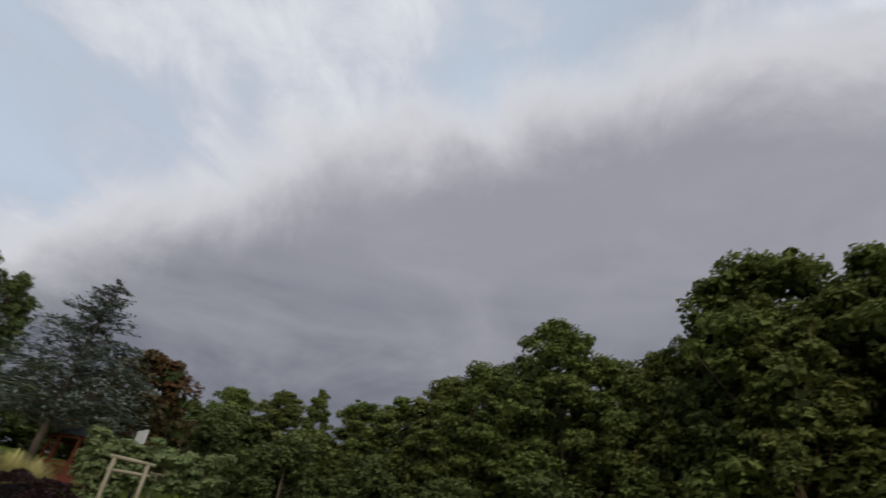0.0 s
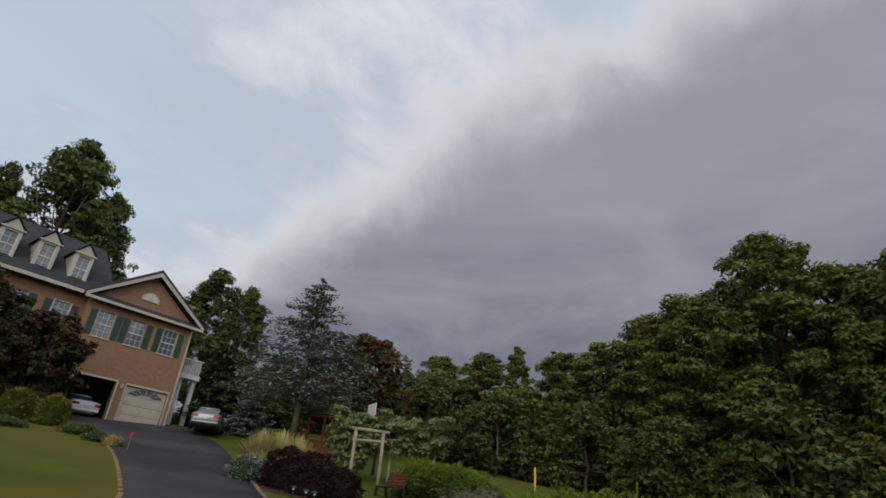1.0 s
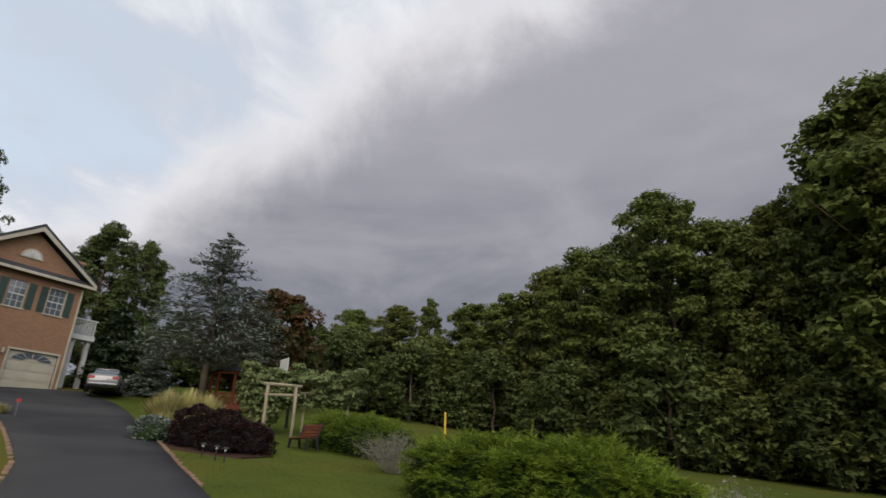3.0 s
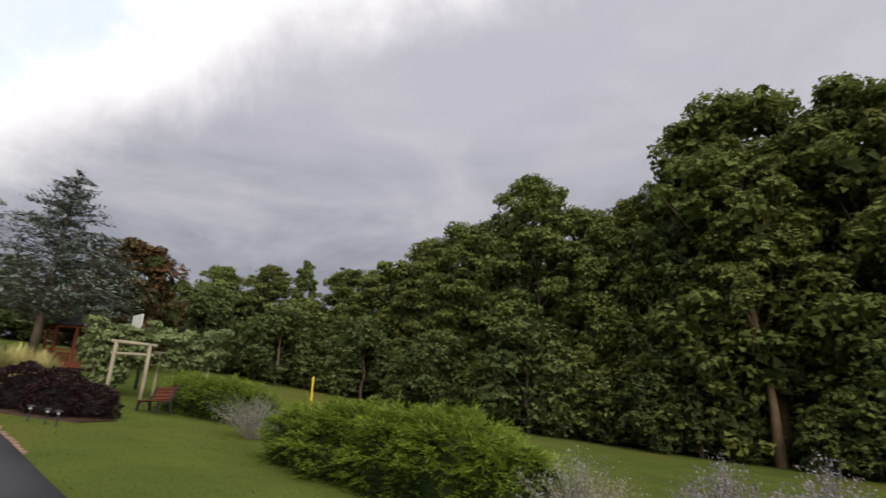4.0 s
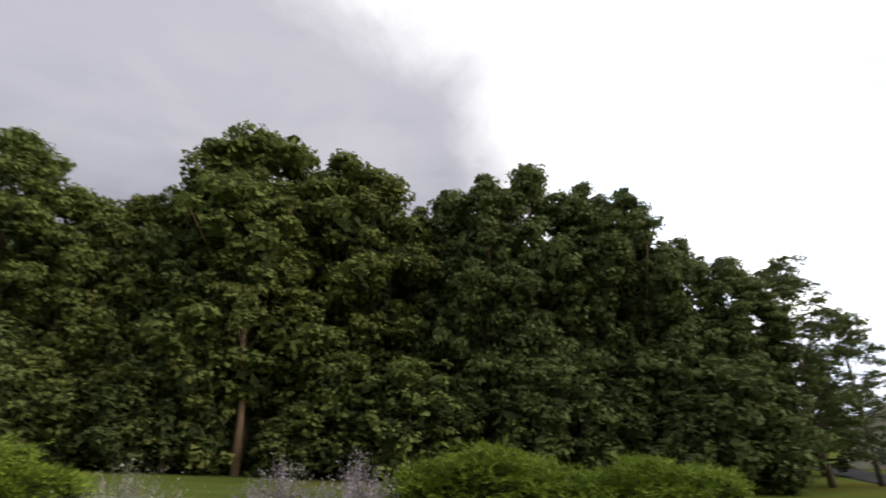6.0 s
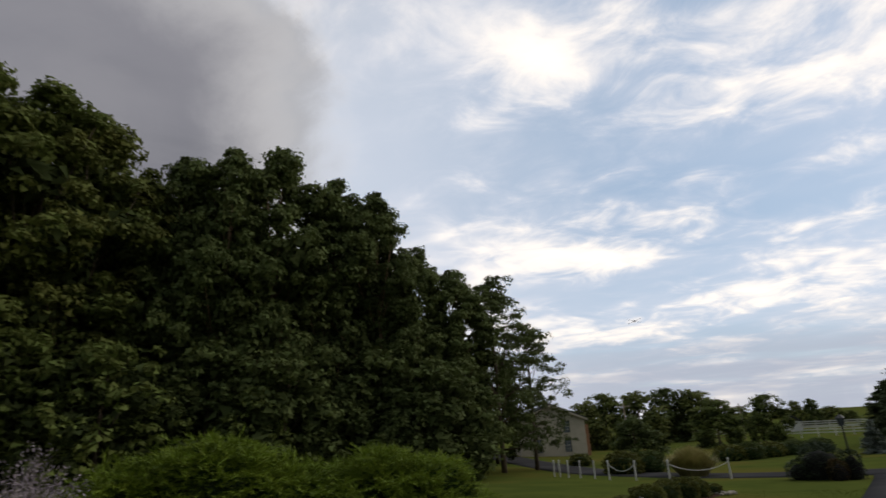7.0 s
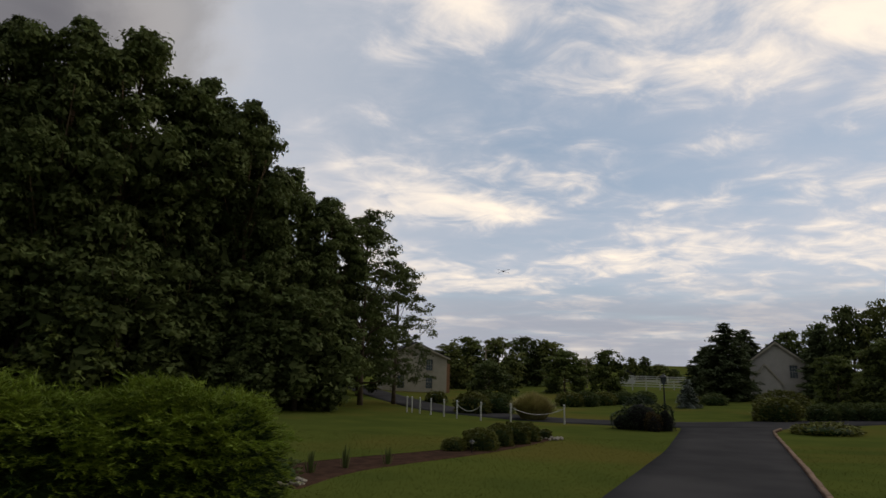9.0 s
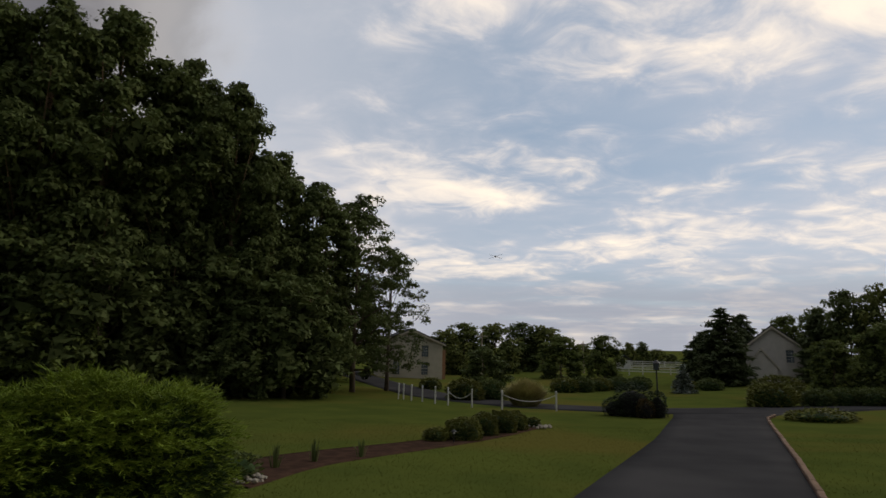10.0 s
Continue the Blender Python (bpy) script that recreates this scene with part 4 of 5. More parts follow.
    for k in range(6):
        a0, a1 = math.pi * (k + 0.1) / 6, math.pi * (k + 0.9) / 6
        pts = [(4.1 + 0.45 * math.cos(a0), 1.74 + 0.14 * math.sin(a0)), (4.1 + 1.1 * math.cos(a0), 1.74 + 0.44 * math.sin(a0)), (4.1 + 1.1 * math.cos(a1), 1.74 + 0.44 * math.sin(a1)), (4.1 + 0.45 * math.cos(a1), 1.74 + 0.14 * math.sin(a1))]
        bm = bmesh.new()
        prism(bm, pts, 0.07, 0.098)
        part("pane", bm, PANE, d, "fan-shaped dark pane")
    part("wall_lamp", boxes((2.36, -0.16, 1.95, 2.50, -0.01, 2.25), bevel=0.03), TRIM, h)
    # main block
    bm = bmesh.new()
    mholes = [(-6.9, -5.7, 0.9, 2.9), (-4.6, -3.4, 0.9, 2.9), (-2.6, -1.7, 4.6, 6.2), (-4.9, -4.0, 4.6, 6.2), (-7.2, -6.3, 4.6, 6.2)]
    wall_boxes(bm, -13.0, X0, -1.0, 7.0, 0.6, 0.9, mholes)
    part("wall", bm, BRICK_WALL, h)
    part("back_wall", boxes((-13.0, 9.8, -1.0, X0, 10.1, 7.0)), BRICK_WALL, h)
    for a, b, c, e in mholes:
        window(h, a, b, c, e, 0.64, shutters=c > 3, frame_mat=WHITE)
    bm = bmesh.new()
    v = [(-0.0, 7.0), (5.2, 11.6), (10.4, 7.0), (10.4, 7.2), (5.2, 11.85), (0.0, 7.2)]
    a = [bm.verts.new((-15.5, y, z)) for y, z in v]
    b = [bm.verts.new((0.4, y, z)) for y, z in v]
    bm.faces.new(a)
    bm.faces.new(b[::-1])
    for i in range(6):
        bm.faces.new((a[i], b[i], b[(i + 1) % 6], a[(i + 1) % 6]))
    bmesh.ops.recalc_face_normals(bm, faces=bm.faces[:])
    part("roof", bm, ROOF, h, "dark grey shingle roof")
    part("fascia", boxes((-15.5, -0.06, 6.92, X0 - 0.5, 0.0, 7.14)), TRIM, h)
    part("porch_roof", boxes((-9.0, -1.2, 3.2, X0 - 0.6, 0.6, 3.35)), ROOF, h)
    part("porch_fascia", boxes((-9.0, -1.26, 3.12, X0 - 0.6, -1.2, 3.36)), WHITE, h)
    for x in (-8.8, -6.2, -3.0):
        part("porch_column", boxes((x, -1.18, -0.6, x + 0.2, -0.98, 3.2)), WHITE, h)
    for xc in (-5.95, -3.95, -1.95):
        dm = part("dormer", boxes((xc - 0.54, 0.75, 7.45, xc - 0.40, 3.4, 9.55), (xc + 0.40, 0.75, 7.45, xc + 0.54, 3.4, 9.55), (xc - 0.40, 0.75, 7.45, xc + 0.40, 0.95, 7.72), (xc - 0.40, 0.75, 9.35, xc + 0.40, 0.95, 9.55)), SIDING, h, "beige dormer with gabled roof")
        part("pane", boxes((xc - 0.40, 0.86, 7.72, xc + 0.40, 0.89, 9.35)), PANE, dm)
        bm = boxes((xc - 0.40, 0.80, 8.50, xc + 0.40, 0.86, 8.57), (xc - 0.40, 0.78, 7.72, xc - 0.33, 0.855, 9.35), (xc + 0.33, 0.78, 7.72, xc + 0.40, 0.855, 9.35), (xc - 0.012, 0.82, 7.75, xc + 0.012, 0.85, 9.35), (xc - 0.33, 0.82, 8.95, xc + 0.33, 0.85, 8.97), (xc - 0.33, 0.82, 8.12, xc + 0.33, 0.85, 8.14))
        part("glazing_bar", bm, WHITE, dm)
        bm = bmesh.new()
        prism(bm, [(xc - 0.54, 9.55), (xc + 0.54, 9.55), (xc, 10.2)], 0.76, 0.85)
        part("pediment", bm, SIDING, dm)
        part("dormer_roof", gable_roof(xc - 0.68, xc + 0.68, 0.63, 4.4, 9.50, 10.3, 0.05), ROOF, dm)
        part("cornice", boxes((xc - 0.66, 0.65, 9.46, xc + 0.66, 0.75, 9.56)), TRIM, dm)
    # left gabled wing
    bm = bmesh.new()
    wall_boxes(bm, -15.3, -8.1, -1.0, 7.2, -0.6, -0.3, [(-12.5, -11.1, 4.6, 6.2), (-12.5, -11.1, 0.9, 2.9)])
    part("wall", bm, BRICK_WALL, h)
    part("side_wall", boxes((-8.4, -0.297, -1.0, -8.1, 0.6, 7.2)), BRICK_WALL, h)
    bm = bmesh.new()
    prism(bm, [(-15.3, 7.2), (-8.1, 7.2), (-11.7, 11.0)], -0.58, -0.32)
    part("gable_wall", bm, BRICK_WALL, h)
    window(h, -12.5, -11.1, 4.6, 6.2, -0.56)
    window(h, -12.5, -11.1, 0.9, 2.9, -0.56)
    part("roof", gable_roof(-15.8, -7.6, -1.0, 5.4, 7.0, 11.4), ROOF, h)
    for s in (-1, 1):
        bm = bmesh.new()
        prism(bm, [(-11.7, 11.4), (-11.7 + s * 4.1, 7.0), (-11.7 + s * 4.1, 6.75), (-11.7, 11.05)], -1.06, -1.002)
        part("rake_board", bm, TRIM, h)
    part("chimney", boxes((6.0, 3.6, 4.0, 7.2, 4.6, 9.4), (5.93, 3.53, 9.4, 7.27, 4.67, 9.6)), BRICK_WALL, h)
    # side deck on posts, with balusters and an outside lamp
    dk = part("deck", boxes((X1 + 0.02, 1.0, 3.80, 7.8, 4.0, 4.0), (X1 + 0.02, 0.94, 3.70, 7.82, 1.0, 4.02)), WHITE, h, "white raised deck")
    part("handrail", boxes((X1 + 0.02, 0.98, 5.02, 7.84, 1.06, 5.10), (7.76, 1.06, 5.02, 7.84, 4.0, 5.10)), WHITE, dk)
    for k in range(13):
        x = X1 + 0.10 + k * 0.142
        part("baluster", boxes((x, 1.0, 4.0, x + 0.05, 1.04, 5.02)), WHITE, dk)
    for k in range(1, 18):
        y = 1.0 + k * 0.165
        part("baluster", boxes((7.78, y, 4.0, 7.82, y + 0.05, 5.02)), WHITE, dk)
    for x, y in ((6.5, 1.2), (7.5, 1.2), (7.5, 3.6)):
        part("post", boxes((x, y, -0.6, x + 0.24, y + 0.24, 3.8), (x - 0.05, y - 0.05, -0.6, x + 0.29, y + 0.29, 0.25), (x - 0.04, y - 0.04, 3.6, x + 0.28, y + 0.28, 3.8)), WHITE, dk)
    return h


brick_house()
glow = bpy.data.materials.new("lamp glow")
glow.use_nodes = True
glow.node_tree.nodes["Principled BSDF"].inputs["Emission Color"].default_value = (1.0, 0.72, 0.35, 1)
glow.node_tree.nodes["Principled BSDF"].inputs["Emission Strength"].default_value = 6.0
HM = Matrix.Translation((-35.8, 15.5, 5.2)) @ Matrix.Rotation(radians(84.8), 4, "Z")
wl_ = thing("porch_lamp", HM @ Matrix.Translation((6.0, 1.6, 2.1)), "small lit wall lamp glowing warm under the deck", "lamp")
bm = bmesh.new()
bmesh.ops.create_icosphere(bm, subdivisions=2, radius=0.11)
part("bulb", bm, glow, wl_)
part("bracket", boxes((-0.15, -0.04, -0.05, -0.09, 0.04, 0.18)), BLACK, wl_)


# ---- cars ----
def loft(sections):
    """Closed rounded sections along y; a section is y, half width, bottom, top, corner."""
    vs, fs, n = [], [], 16
    for y, hw, zb, zt, c in sections:
        for k in range(n):
            a = 2 * math.pi * k / n
            ca, sa = math.cos(a), math.sin(a)
            px = hw * (abs(ca) ** c) * (1 if ca > 0 else -1)
            pz = (zb + zt) / 2 + (zt - zb) / 2 * (abs(sa) ** c) * (1 if sa > 0 else -1)
            vs.append((px, y, pz))
    for i in range(len(sections) - 1):
        for k in range(n):
            a, b = i * n + k, i * n + (k + 1) % n
            fs.append((a, b, b + n, a + n))
    fs.append(tuple(range(n))[::-1])
    fs.append(tuple(range((len(sections) - 1) * n, len(sections) * n)))
    return vs, [], fs


def sedan(m, paint, label):
    """A saloon car with its tail towards -y."""
    c = thing("car", m, label, "car")
    part("body", loft([(-2.35, 0.70, 0.40, 0.80, 0.45), (-2.28, 0.82, 0.30, 0.98, 0.4), (-1.75, 0.87, 0.24, 1.02, 0.36), (-0.6, 0.88, 0.22, 0.98, 0.36), (0.8, 0.88, 0.22, 0.97, 0.36), (1.7, 0.86, 0.24, 0.88, 0.38), (2.25, 0.78, 0.30, 0.74, 0.42), (2.38, 0.62, 0.36, 0.62, 0.45)]), paint, c, smooth=True)
    part("glasshouse", loft([(-1.75, 0.62, 0.92, 0.99, 0.5), (-1.15, 0.66, 0.90, 1.36, 0.42), (-0.2, 0.67, 0.90, 1.42, 0.40), (0.35, 0.66, 0.90, 1.36, 0.42), (1.1, 0.62, 0.90, 0.96, 0.5)]), PANE, c, "dark tinted glass", smooth=True)
    part("roof", loft([(-1.22, 0.54, 1.30, 1.36, 0.5), (-0.9, 0.60, 1.33, 1.445, 0.5), (-0.2, 0.61, 1.36, 1.455, 0.5), (0.32, 0.57, 1.32, 1.40, 0.5)]), paint, c, smooth=True)
    for s in (-1, 1):
        part("tail_light", boxes((s * 0.60 - 0.17, -2.36, 0.68, s * 0.60 + 0.17, -2.22, 0.84), bevel=0.02), TAIL, c)
        part("headlight", boxes((s * 0.58 - 0.16, 2.20, 0.54, s * 0.58 + 0.16, 2.34, 0.66), bevel=0.02), PANE, c)
        part("mirror", boxes((s * 0.95 - 0.09, 0.52, 0.94, s * 0.95 + 0.09, 0.64, 1.06), bevel=0.02), paint, c)
        for y in (-1.42, 1.42):
            bm = bmesh.new()
            bmesh.ops.create_cone(bm, segments=24, radius1=0.32, radius2=0.32, depth=0.20, cap_ends=True, matrix=Matrix.Translation((s * 0.80, y, 0.32)) @ Matrix.Rotation(radians(90), 4, "Y"))
            w = part("wheel", bm, RUBBER, c)
            bm = bmesh.new()
            bmesh.ops.create_cone(bm, segments=18, radius1=0.20, radius2=0.18, depth=0.03, cap_ends=True, matrix=Matrix.Translation((s * 0.905, y, 0.32)) @ Matrix.Rotation(radians(90), 4, "Y"))
            part("rim", bm, METAL, w)
    part("number_plate", boxes((-0.16, -2.385, 0.60, 0.16, -2.355, 0.72)), WHITE, c, "pale blank plate")
    part("bumper", boxes((-0.74, -2.40, 0.36, 0.74, -2.28, 0.50), bevel=0.03), paint, c)
    return c


def stand(az, d, dz=0.0, turn=0.0):
    x, y = polar(az, d)
    return Matrix.Translation((x, y, ground_z(x, y) + dz)) @ Matrix.Rotation(radians(turn), 4, "Z")


sedan(stand(-55.3, 39.0, 0.08, 50), SILVER, "silver saloon car parked beside the garage")
sedan(HM @ Matrix.Translation((1.15, 3.0, 0.02)), WHITECAR, "pale saloon car parked inside the open garage")


# ---- garden round the house ----
BOX_GOLD = material("golden clipped leaf", (0.26, 0.24, 0.035), (0.14, 0.15, 0.025), 1.5, 9.0, 0.6, spread=0.3, translucent=0.1)
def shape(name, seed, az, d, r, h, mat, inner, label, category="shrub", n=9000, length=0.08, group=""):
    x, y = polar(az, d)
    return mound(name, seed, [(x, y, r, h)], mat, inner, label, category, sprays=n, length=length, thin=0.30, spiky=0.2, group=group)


shape("clipped_shrub", 31, -70.2, 32.3, 0.76, 1.45, BOX_GOLD, JUNIPER_IN_SHADE, "round clipped yellow-green shrub beside the lawn", group="clipped shrubs")
shape("clipped_shrub", 32, -67.6, 32.0, 0.74, 1.35, BOX_GOLD, JUNIPER_IN_SHADE, "round clipped shrub with shaded front beside the drive", group="clipped shrubs")
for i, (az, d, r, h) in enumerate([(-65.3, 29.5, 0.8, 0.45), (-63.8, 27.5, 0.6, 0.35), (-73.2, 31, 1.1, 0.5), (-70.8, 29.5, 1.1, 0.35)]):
    shape("low_shrub", 33 + i, az, d, r, h, LEAF_DARK, JUNIPER_IN_SHADE, "low dark flower-bed shrub at the lawn's edge", n=6000, group="bed shrubs")
x, y = polar(-62.6, 26.2)
grass_clump("grass_clump", 41, x, y, 0.6, 0.45, PALE_GRASS, "small pale tuft of ornamental grass by the drive", 300)

bm = bmesh.new()
for z, r, hgt in ((0.06, 0.62, 0.12), (0.20, 0.38, 0.16), (0.38, 0.50, 0.14)):
    bmesh.ops.create_cone(bm, segments=20, radius1=r, radius2=r * 0.9, depth=hgt, cap_ends=True, matrix=Matrix.Translation((0, 0, z)))
for x, z, rx, rz in ((0.0, 0.62, 0.26, 0.20), (0.05, 0.90, 0.17, 0.26), (0.10, 1.20, 0.11, 0.14), (0.22, 0.80, 0.09, 0.16), (-0.16, 0.72, 0.10, 0.14), (-0.45, 0.55, 0.13, 0.12)):
    bmesh.ops.create_icosphere(bm, subdivisions=2, radius=1, matrix=Matrix.Translation((x, 0, z)) @ Matrix.Diagonal((rx, rx, rz, 1)))
me = bpy.data.meshes.new("garden_statue")
bm.to_mesh(me)
bm.free()
me.materials.append(STONE)
st = new("garden_statue", me)
st.matrix_world = stand(-72.2, 31.5, 0.2, 20) @ Matrix.Diagonal((0.64, 0.64, 0.66, 1))
tagged(st, "white stone garden statue on a low basin", "statue")

mk = thing("reflector_stake", stand(-61.3, 25.5, 0.0), "thin stake with a round red reflector beside the drive", "marker")
part("stake", boxes((-0.012, -0.012, -0.1, 0.012, 0.012, 0.55)), METAL, mk)
bm = bmesh.new()
bmesh.ops.create_cone(bm, segments=20, radius1=0.075, radius2=0.075, depth=0.02, cap_ends=True, matrix=Matrix.Translation((0, 0, 0.60)) @ Matrix.Rotation(radians(60), 4, "Z") @ Matrix.Rotation(radians(90), 4, "X"))
part("disc", bm, TAIL, mk, "red reflector disc")

# crape-myrtle like trees before the house
for i, (az, d, top, w) in enumerate([(-79.0, 34, 15.8, 6.4), (-75.5, 34.5, 15.0, 5.4), (-70.0, 35.6, 12.9, 5.0)]):
    x, y = polar(az, d)
    hgt = 1.65 + d * math.tan(radians(top)) - ground_z(x, y)
    t = broad_tree("ornamental_tree", 61 + i, hgt, w, MYRTLE, BARK, "small ornamental tree with reddening leaves before the house", bare=0.28, clumps=220, count=60, leaf=0.19, group="front garden trees")
    place(t, x, y)

# trees behind the house
for az, d, el, w, p, turn in [(-72.5, 62, 28.0, 0.58, 2, 0.4), (-77.5, 66, 23.8, 0.5, 4, 1.9), (-82.0, 62, 23.4, 0.55, 0, 3.1), (-69.0, 64, 24.6, 0.45, 4, 4.2), (-57.6, 60, 20.4, 0.62, 2, 2.2), (-54.4, 62, 19.4, 0.55, 4, 3.2), (-87, 62, 24, 0.7, 2, 5.5)]:
    put(W[p], az, d, el, width=w * 1.45, turn=turn, label="tall dark green tree behind the brick house")
for az, d, el in [(-50, 66, 13.5), (-46, 64, 13), (-42, 62, 13), (-39.5, 62, 13.0), (-62, 66, 14)]:
    put(far_proto[1], az, d, el, width=1.2, turn=az, label="dark green tree closing the garden")

for i, az in enumerate((-52.5, -50, -47.5, -45, -42.5, -40)):
    put(shrub_proto[i % 3], az, 58 + i * 5 % 4, height=5.0, width=1.3, turn=i * 1.3, base_h=7.0, label="leafy young tree closing the garden")

x, y = polar(-47.4, 36)
t = conifer("blue_cedar", 71, 1.65 + 36 * math.tan(radians(21.6)) - ground_z(x, y), 10.6, CEDAR, "silvery blue cedar with open drooping branches", layers=30, droop=0.10, blades=165, length=0.26, bare=0.22, shape=0.80)
place(t, x, y)
x, y = polar(-55.2, 44)
t = conifer("dark_spruce", 72, 1.65 + 44 * math.tan(radians(13.2)) - ground_z(x, y), 4.4, SPRUCE, "dense dark conical spruce beside the deck", layers=26, droop=0.2, blades=110, length=0.35, bare=0.02, shape=0.7)
place(t, x, y)
x, y = polar(-51.8, 42)
t = conifer("dark_spruce", 73, 4.5, 3.2, CEDAR, "small drooping blue-green conifer", layers=18, droop=0.4, blades=80, length=0.3, bare=0.03)
place(t, x, y)
x, y = polar(-41.2, 43)
t = broad_tree("copper_tree", 74, 1.65 + 43 * math.tan(radians(16.2)) - ground_z(x, y), 8.0, LEAF_RED, BARK, "rounded tree with copper-red upper leaves", bare=0.06, clumps=260, count=60, leaf=0.24, group="garden trees")
place(t, x, y)

# purple shrubs with path lights
for i, (az, d, r, h) in enumerate([(-47.3, 20.8, 0.88, 1.35), (-44.8, 21.4, 0.85, 1.30), (-45.2, 19.8, 0.75, 1.05), (-42.6, 20.2, 0.90, 1.0)]):
    shape("purple_shrub", 81 + i, az, d, r, h, BARBERRY, DARK, "rounded dark purple barberry shrub", n=11000, length=0.075, group="purple shrubs")
shape("silver_shrub", 86, -51.0, 21.5, 0.75, 0.8, CEDAR, JUNIPER_IN_SHADE, "low grey-green mounded shrub at the drive's edge", n=9000, length=0.08)
for i, (az, d, r, h) in enumerate([(-50.2, 25.5, 1.1, 1.5), (-48.3, 25.8, 1.1, 1.6), (-46.6, 25.4, 1.0, 1.5)]):
    x, y = polar(az, d)
    grass_clump("grass_clump", 87 + i, x, y, r, h, PALE_GRASS, "tawny ornamental grass behind the purple shrubs", 900, "tawny grasses")


def path_light(m, label="small black path light with a flat cap"):
    p = thing("path_light", m, label, "path light", "path lights")
    bm = bmesh.new()
    bmesh.ops.create_cone(bm, segments=12, radius1=0.018, radius2=0.018, depth=0.4, cap_ends=True, matrix=Matrix.Translation((0, 0, 0.12)))
    part("stake", bm, BLACK, p)
    bm = bmesh.new()
    bmesh.ops.create_cone(bm, segments=16, radius1=0.035, radius2=0.032, depth=0.07, cap_ends=True, matrix=Matrix.Translation((0, 0, 0.34)))
    part("lens", bm, WHITE, p)
    bm = bmesh.new()
    bmesh.ops.create_cone(bm, segments=16, radius1=0.10, radius2=0.035, depth=0.05, cap_ends=True, matrix=Matrix.Translation((0, 0, 0.395)))
    part("cap", bm, BLACK, p)
    return p


for az, d in ((-46.6, 18.0), (-45.4, 17.6), (-44.6, 17.3)):
    path_light(stand(az, d), "black path light with pale lens beside the purple shrubs")


def log(parent, name, a, b, r):
    v, f = tube([a, ((a[0] + b[0]) / 2 + 0.012, (a[1] + b[1]) / 2, (a[2] + b[2]) / 2 + 0.008), b], [r, r * 0.96, r * 0.9], 9)
    return part(name, (v, [], f), OLDWOOD, parent, smooth=True)


ax, ay = polar(-40.1, 24.6)
arb = thing("garden_arbor", Matrix.Translation((ax, ay, ground_z(ax, ay))) @ Matrix.Rotation(radians(44), 4, "Z"), "rustic weathered timber arbor with two crossbeams", "arbor")
for x in (-0.60, 0.60):
    log(arb, "post", (x, 0, -0.3), (x, 0, 2.30), 0.075)
log(arb, "beam", (-0.78, 0, 2.34), (0.85, 0, 2.30), 0.075)
log(arb, "crossbeam", (-0.72, 0.06, 1.88), (0.78, 0.06, 1.92), 0.065)
part("brace", boxes((-0.62, -0.02, 1.92, -0.52, 0.10, 2.28), (0.52, -0.02, 1.92, 0.62, 0.10, 2.28)), OLDWOOD, arb)

# vine canopy behind the arbor, on its own posts
vx, vy = polar(-38.2, 27.5)
v = thing("vine_pergola", Matrix.Translation((vx, vy, ground_z(vx, vy))) @ Matrix.Rotation(radians(40), 4, "Z"), "pergola overgrown with pale green trailing vine", "pergola")
for x in (-2.2, 0.2, 2.3):
    log(v, "post", (x, 0, -0.3), (x, 0, 2.0), 0.06)
log(v, "beam", (-2.5, 0, 2.0), (2.6, 0, 2.0), 0.06)
rng = np.random.default_rng(95)
cs = [(rng.uniform(-2.7, 2.9), rng.uniform(-0.9, 0.9), 2.5 + rng.uniform(-0.45, 0.6) - (0.5 if i % 4 == 0 else 0)) for i in range(90)] + [(rng.uniform(-2.4, -1.2), rng.uniform(-0.5, 0.5), rng.uniform(0.4, 1.9)) for i in range(24)]
cs += [(rng.uniform(-2.6, 2.8), rng.uniform(-0.7, 0.3), rng.uniform(1.35, 2.2)) for i in range(50)]
q, n = tree_round(rng, cs, [0.42] * len(cs), 85, 0.17, 0.6)
VINE = material("vine leaf", (0.24, 0.28, 0.11), (0.14, 0.175, 0.07), 0.8, 6.0, 0.6, spread=0.3, translucent=0.2)
new("vine", leaf_mesh("vine", q, n, VINE)).parent = v

# basketball hoop behind it
hx, hy = polar(-40.2, 30.5)
hz = ground_z(hx, hy)
hoop = thing("basketball_hoop", Matrix.Translation((hx, hy, hz)) @ Matrix.Rotation(radians(-28), 4, "Z"), "basketball hoop with a pale backboard on a dark pole", "basketball hoop")
bz = 1.65 + 30.5 * math.tan(radians(8.7)) - hz
part("pole", boxes((-0.06, 0.5, -0.2, 0.06, 0.62, bz - 0.1)), BLACK, hoop)
part("backboard", boxes((-0.55, 0.0, bz - 0.50, 0.55, 0.05, bz + 0.55), bevel=0.01), WHITE, hoop, "pale grey backboard")
part("arm", boxes((-0.04, 0.05, bz - 0.25, 0.04, 0.56, bz - 0.15)), BLACK, hoop)
bm = bmesh.new()
for k in range(20):
    a, b = 2 * math.pi * k / 20, 2 * math.pi * (k + 1) / 20
    box(bm, -0.036, -0.01, -0.01, 0.036, 0.01, 0.01, m=Matrix.Translation((0.23 * math.cos(a), -0.27 + 0.23 * math.sin(a), bz - 0.30)) @ Matrix.Rotation(a + math.pi / 2, 4, "Z"))
part("ring", bm, TAIL, hoop, "orange-red steel ring")
# gazebo of red-stained wood
gx, gy = polar(-44.6, 38)
gz = thing("gazebo", Matrix.Translation((gx, gy, ground_z(gx, gy))), "red-stained wooden garden gazebo with shingle roof", "gazebo")
bm = bmesh.new()
bmesh.ops.create_cone(bm, segments=8, radius1=1.65, radius2=0.05, depth=0.8, cap_ends=True, matrix=Matrix.Translation((0, 0, 2.65)))
part("roof", bm, ROOF, gz)
bm = bmesh.new()
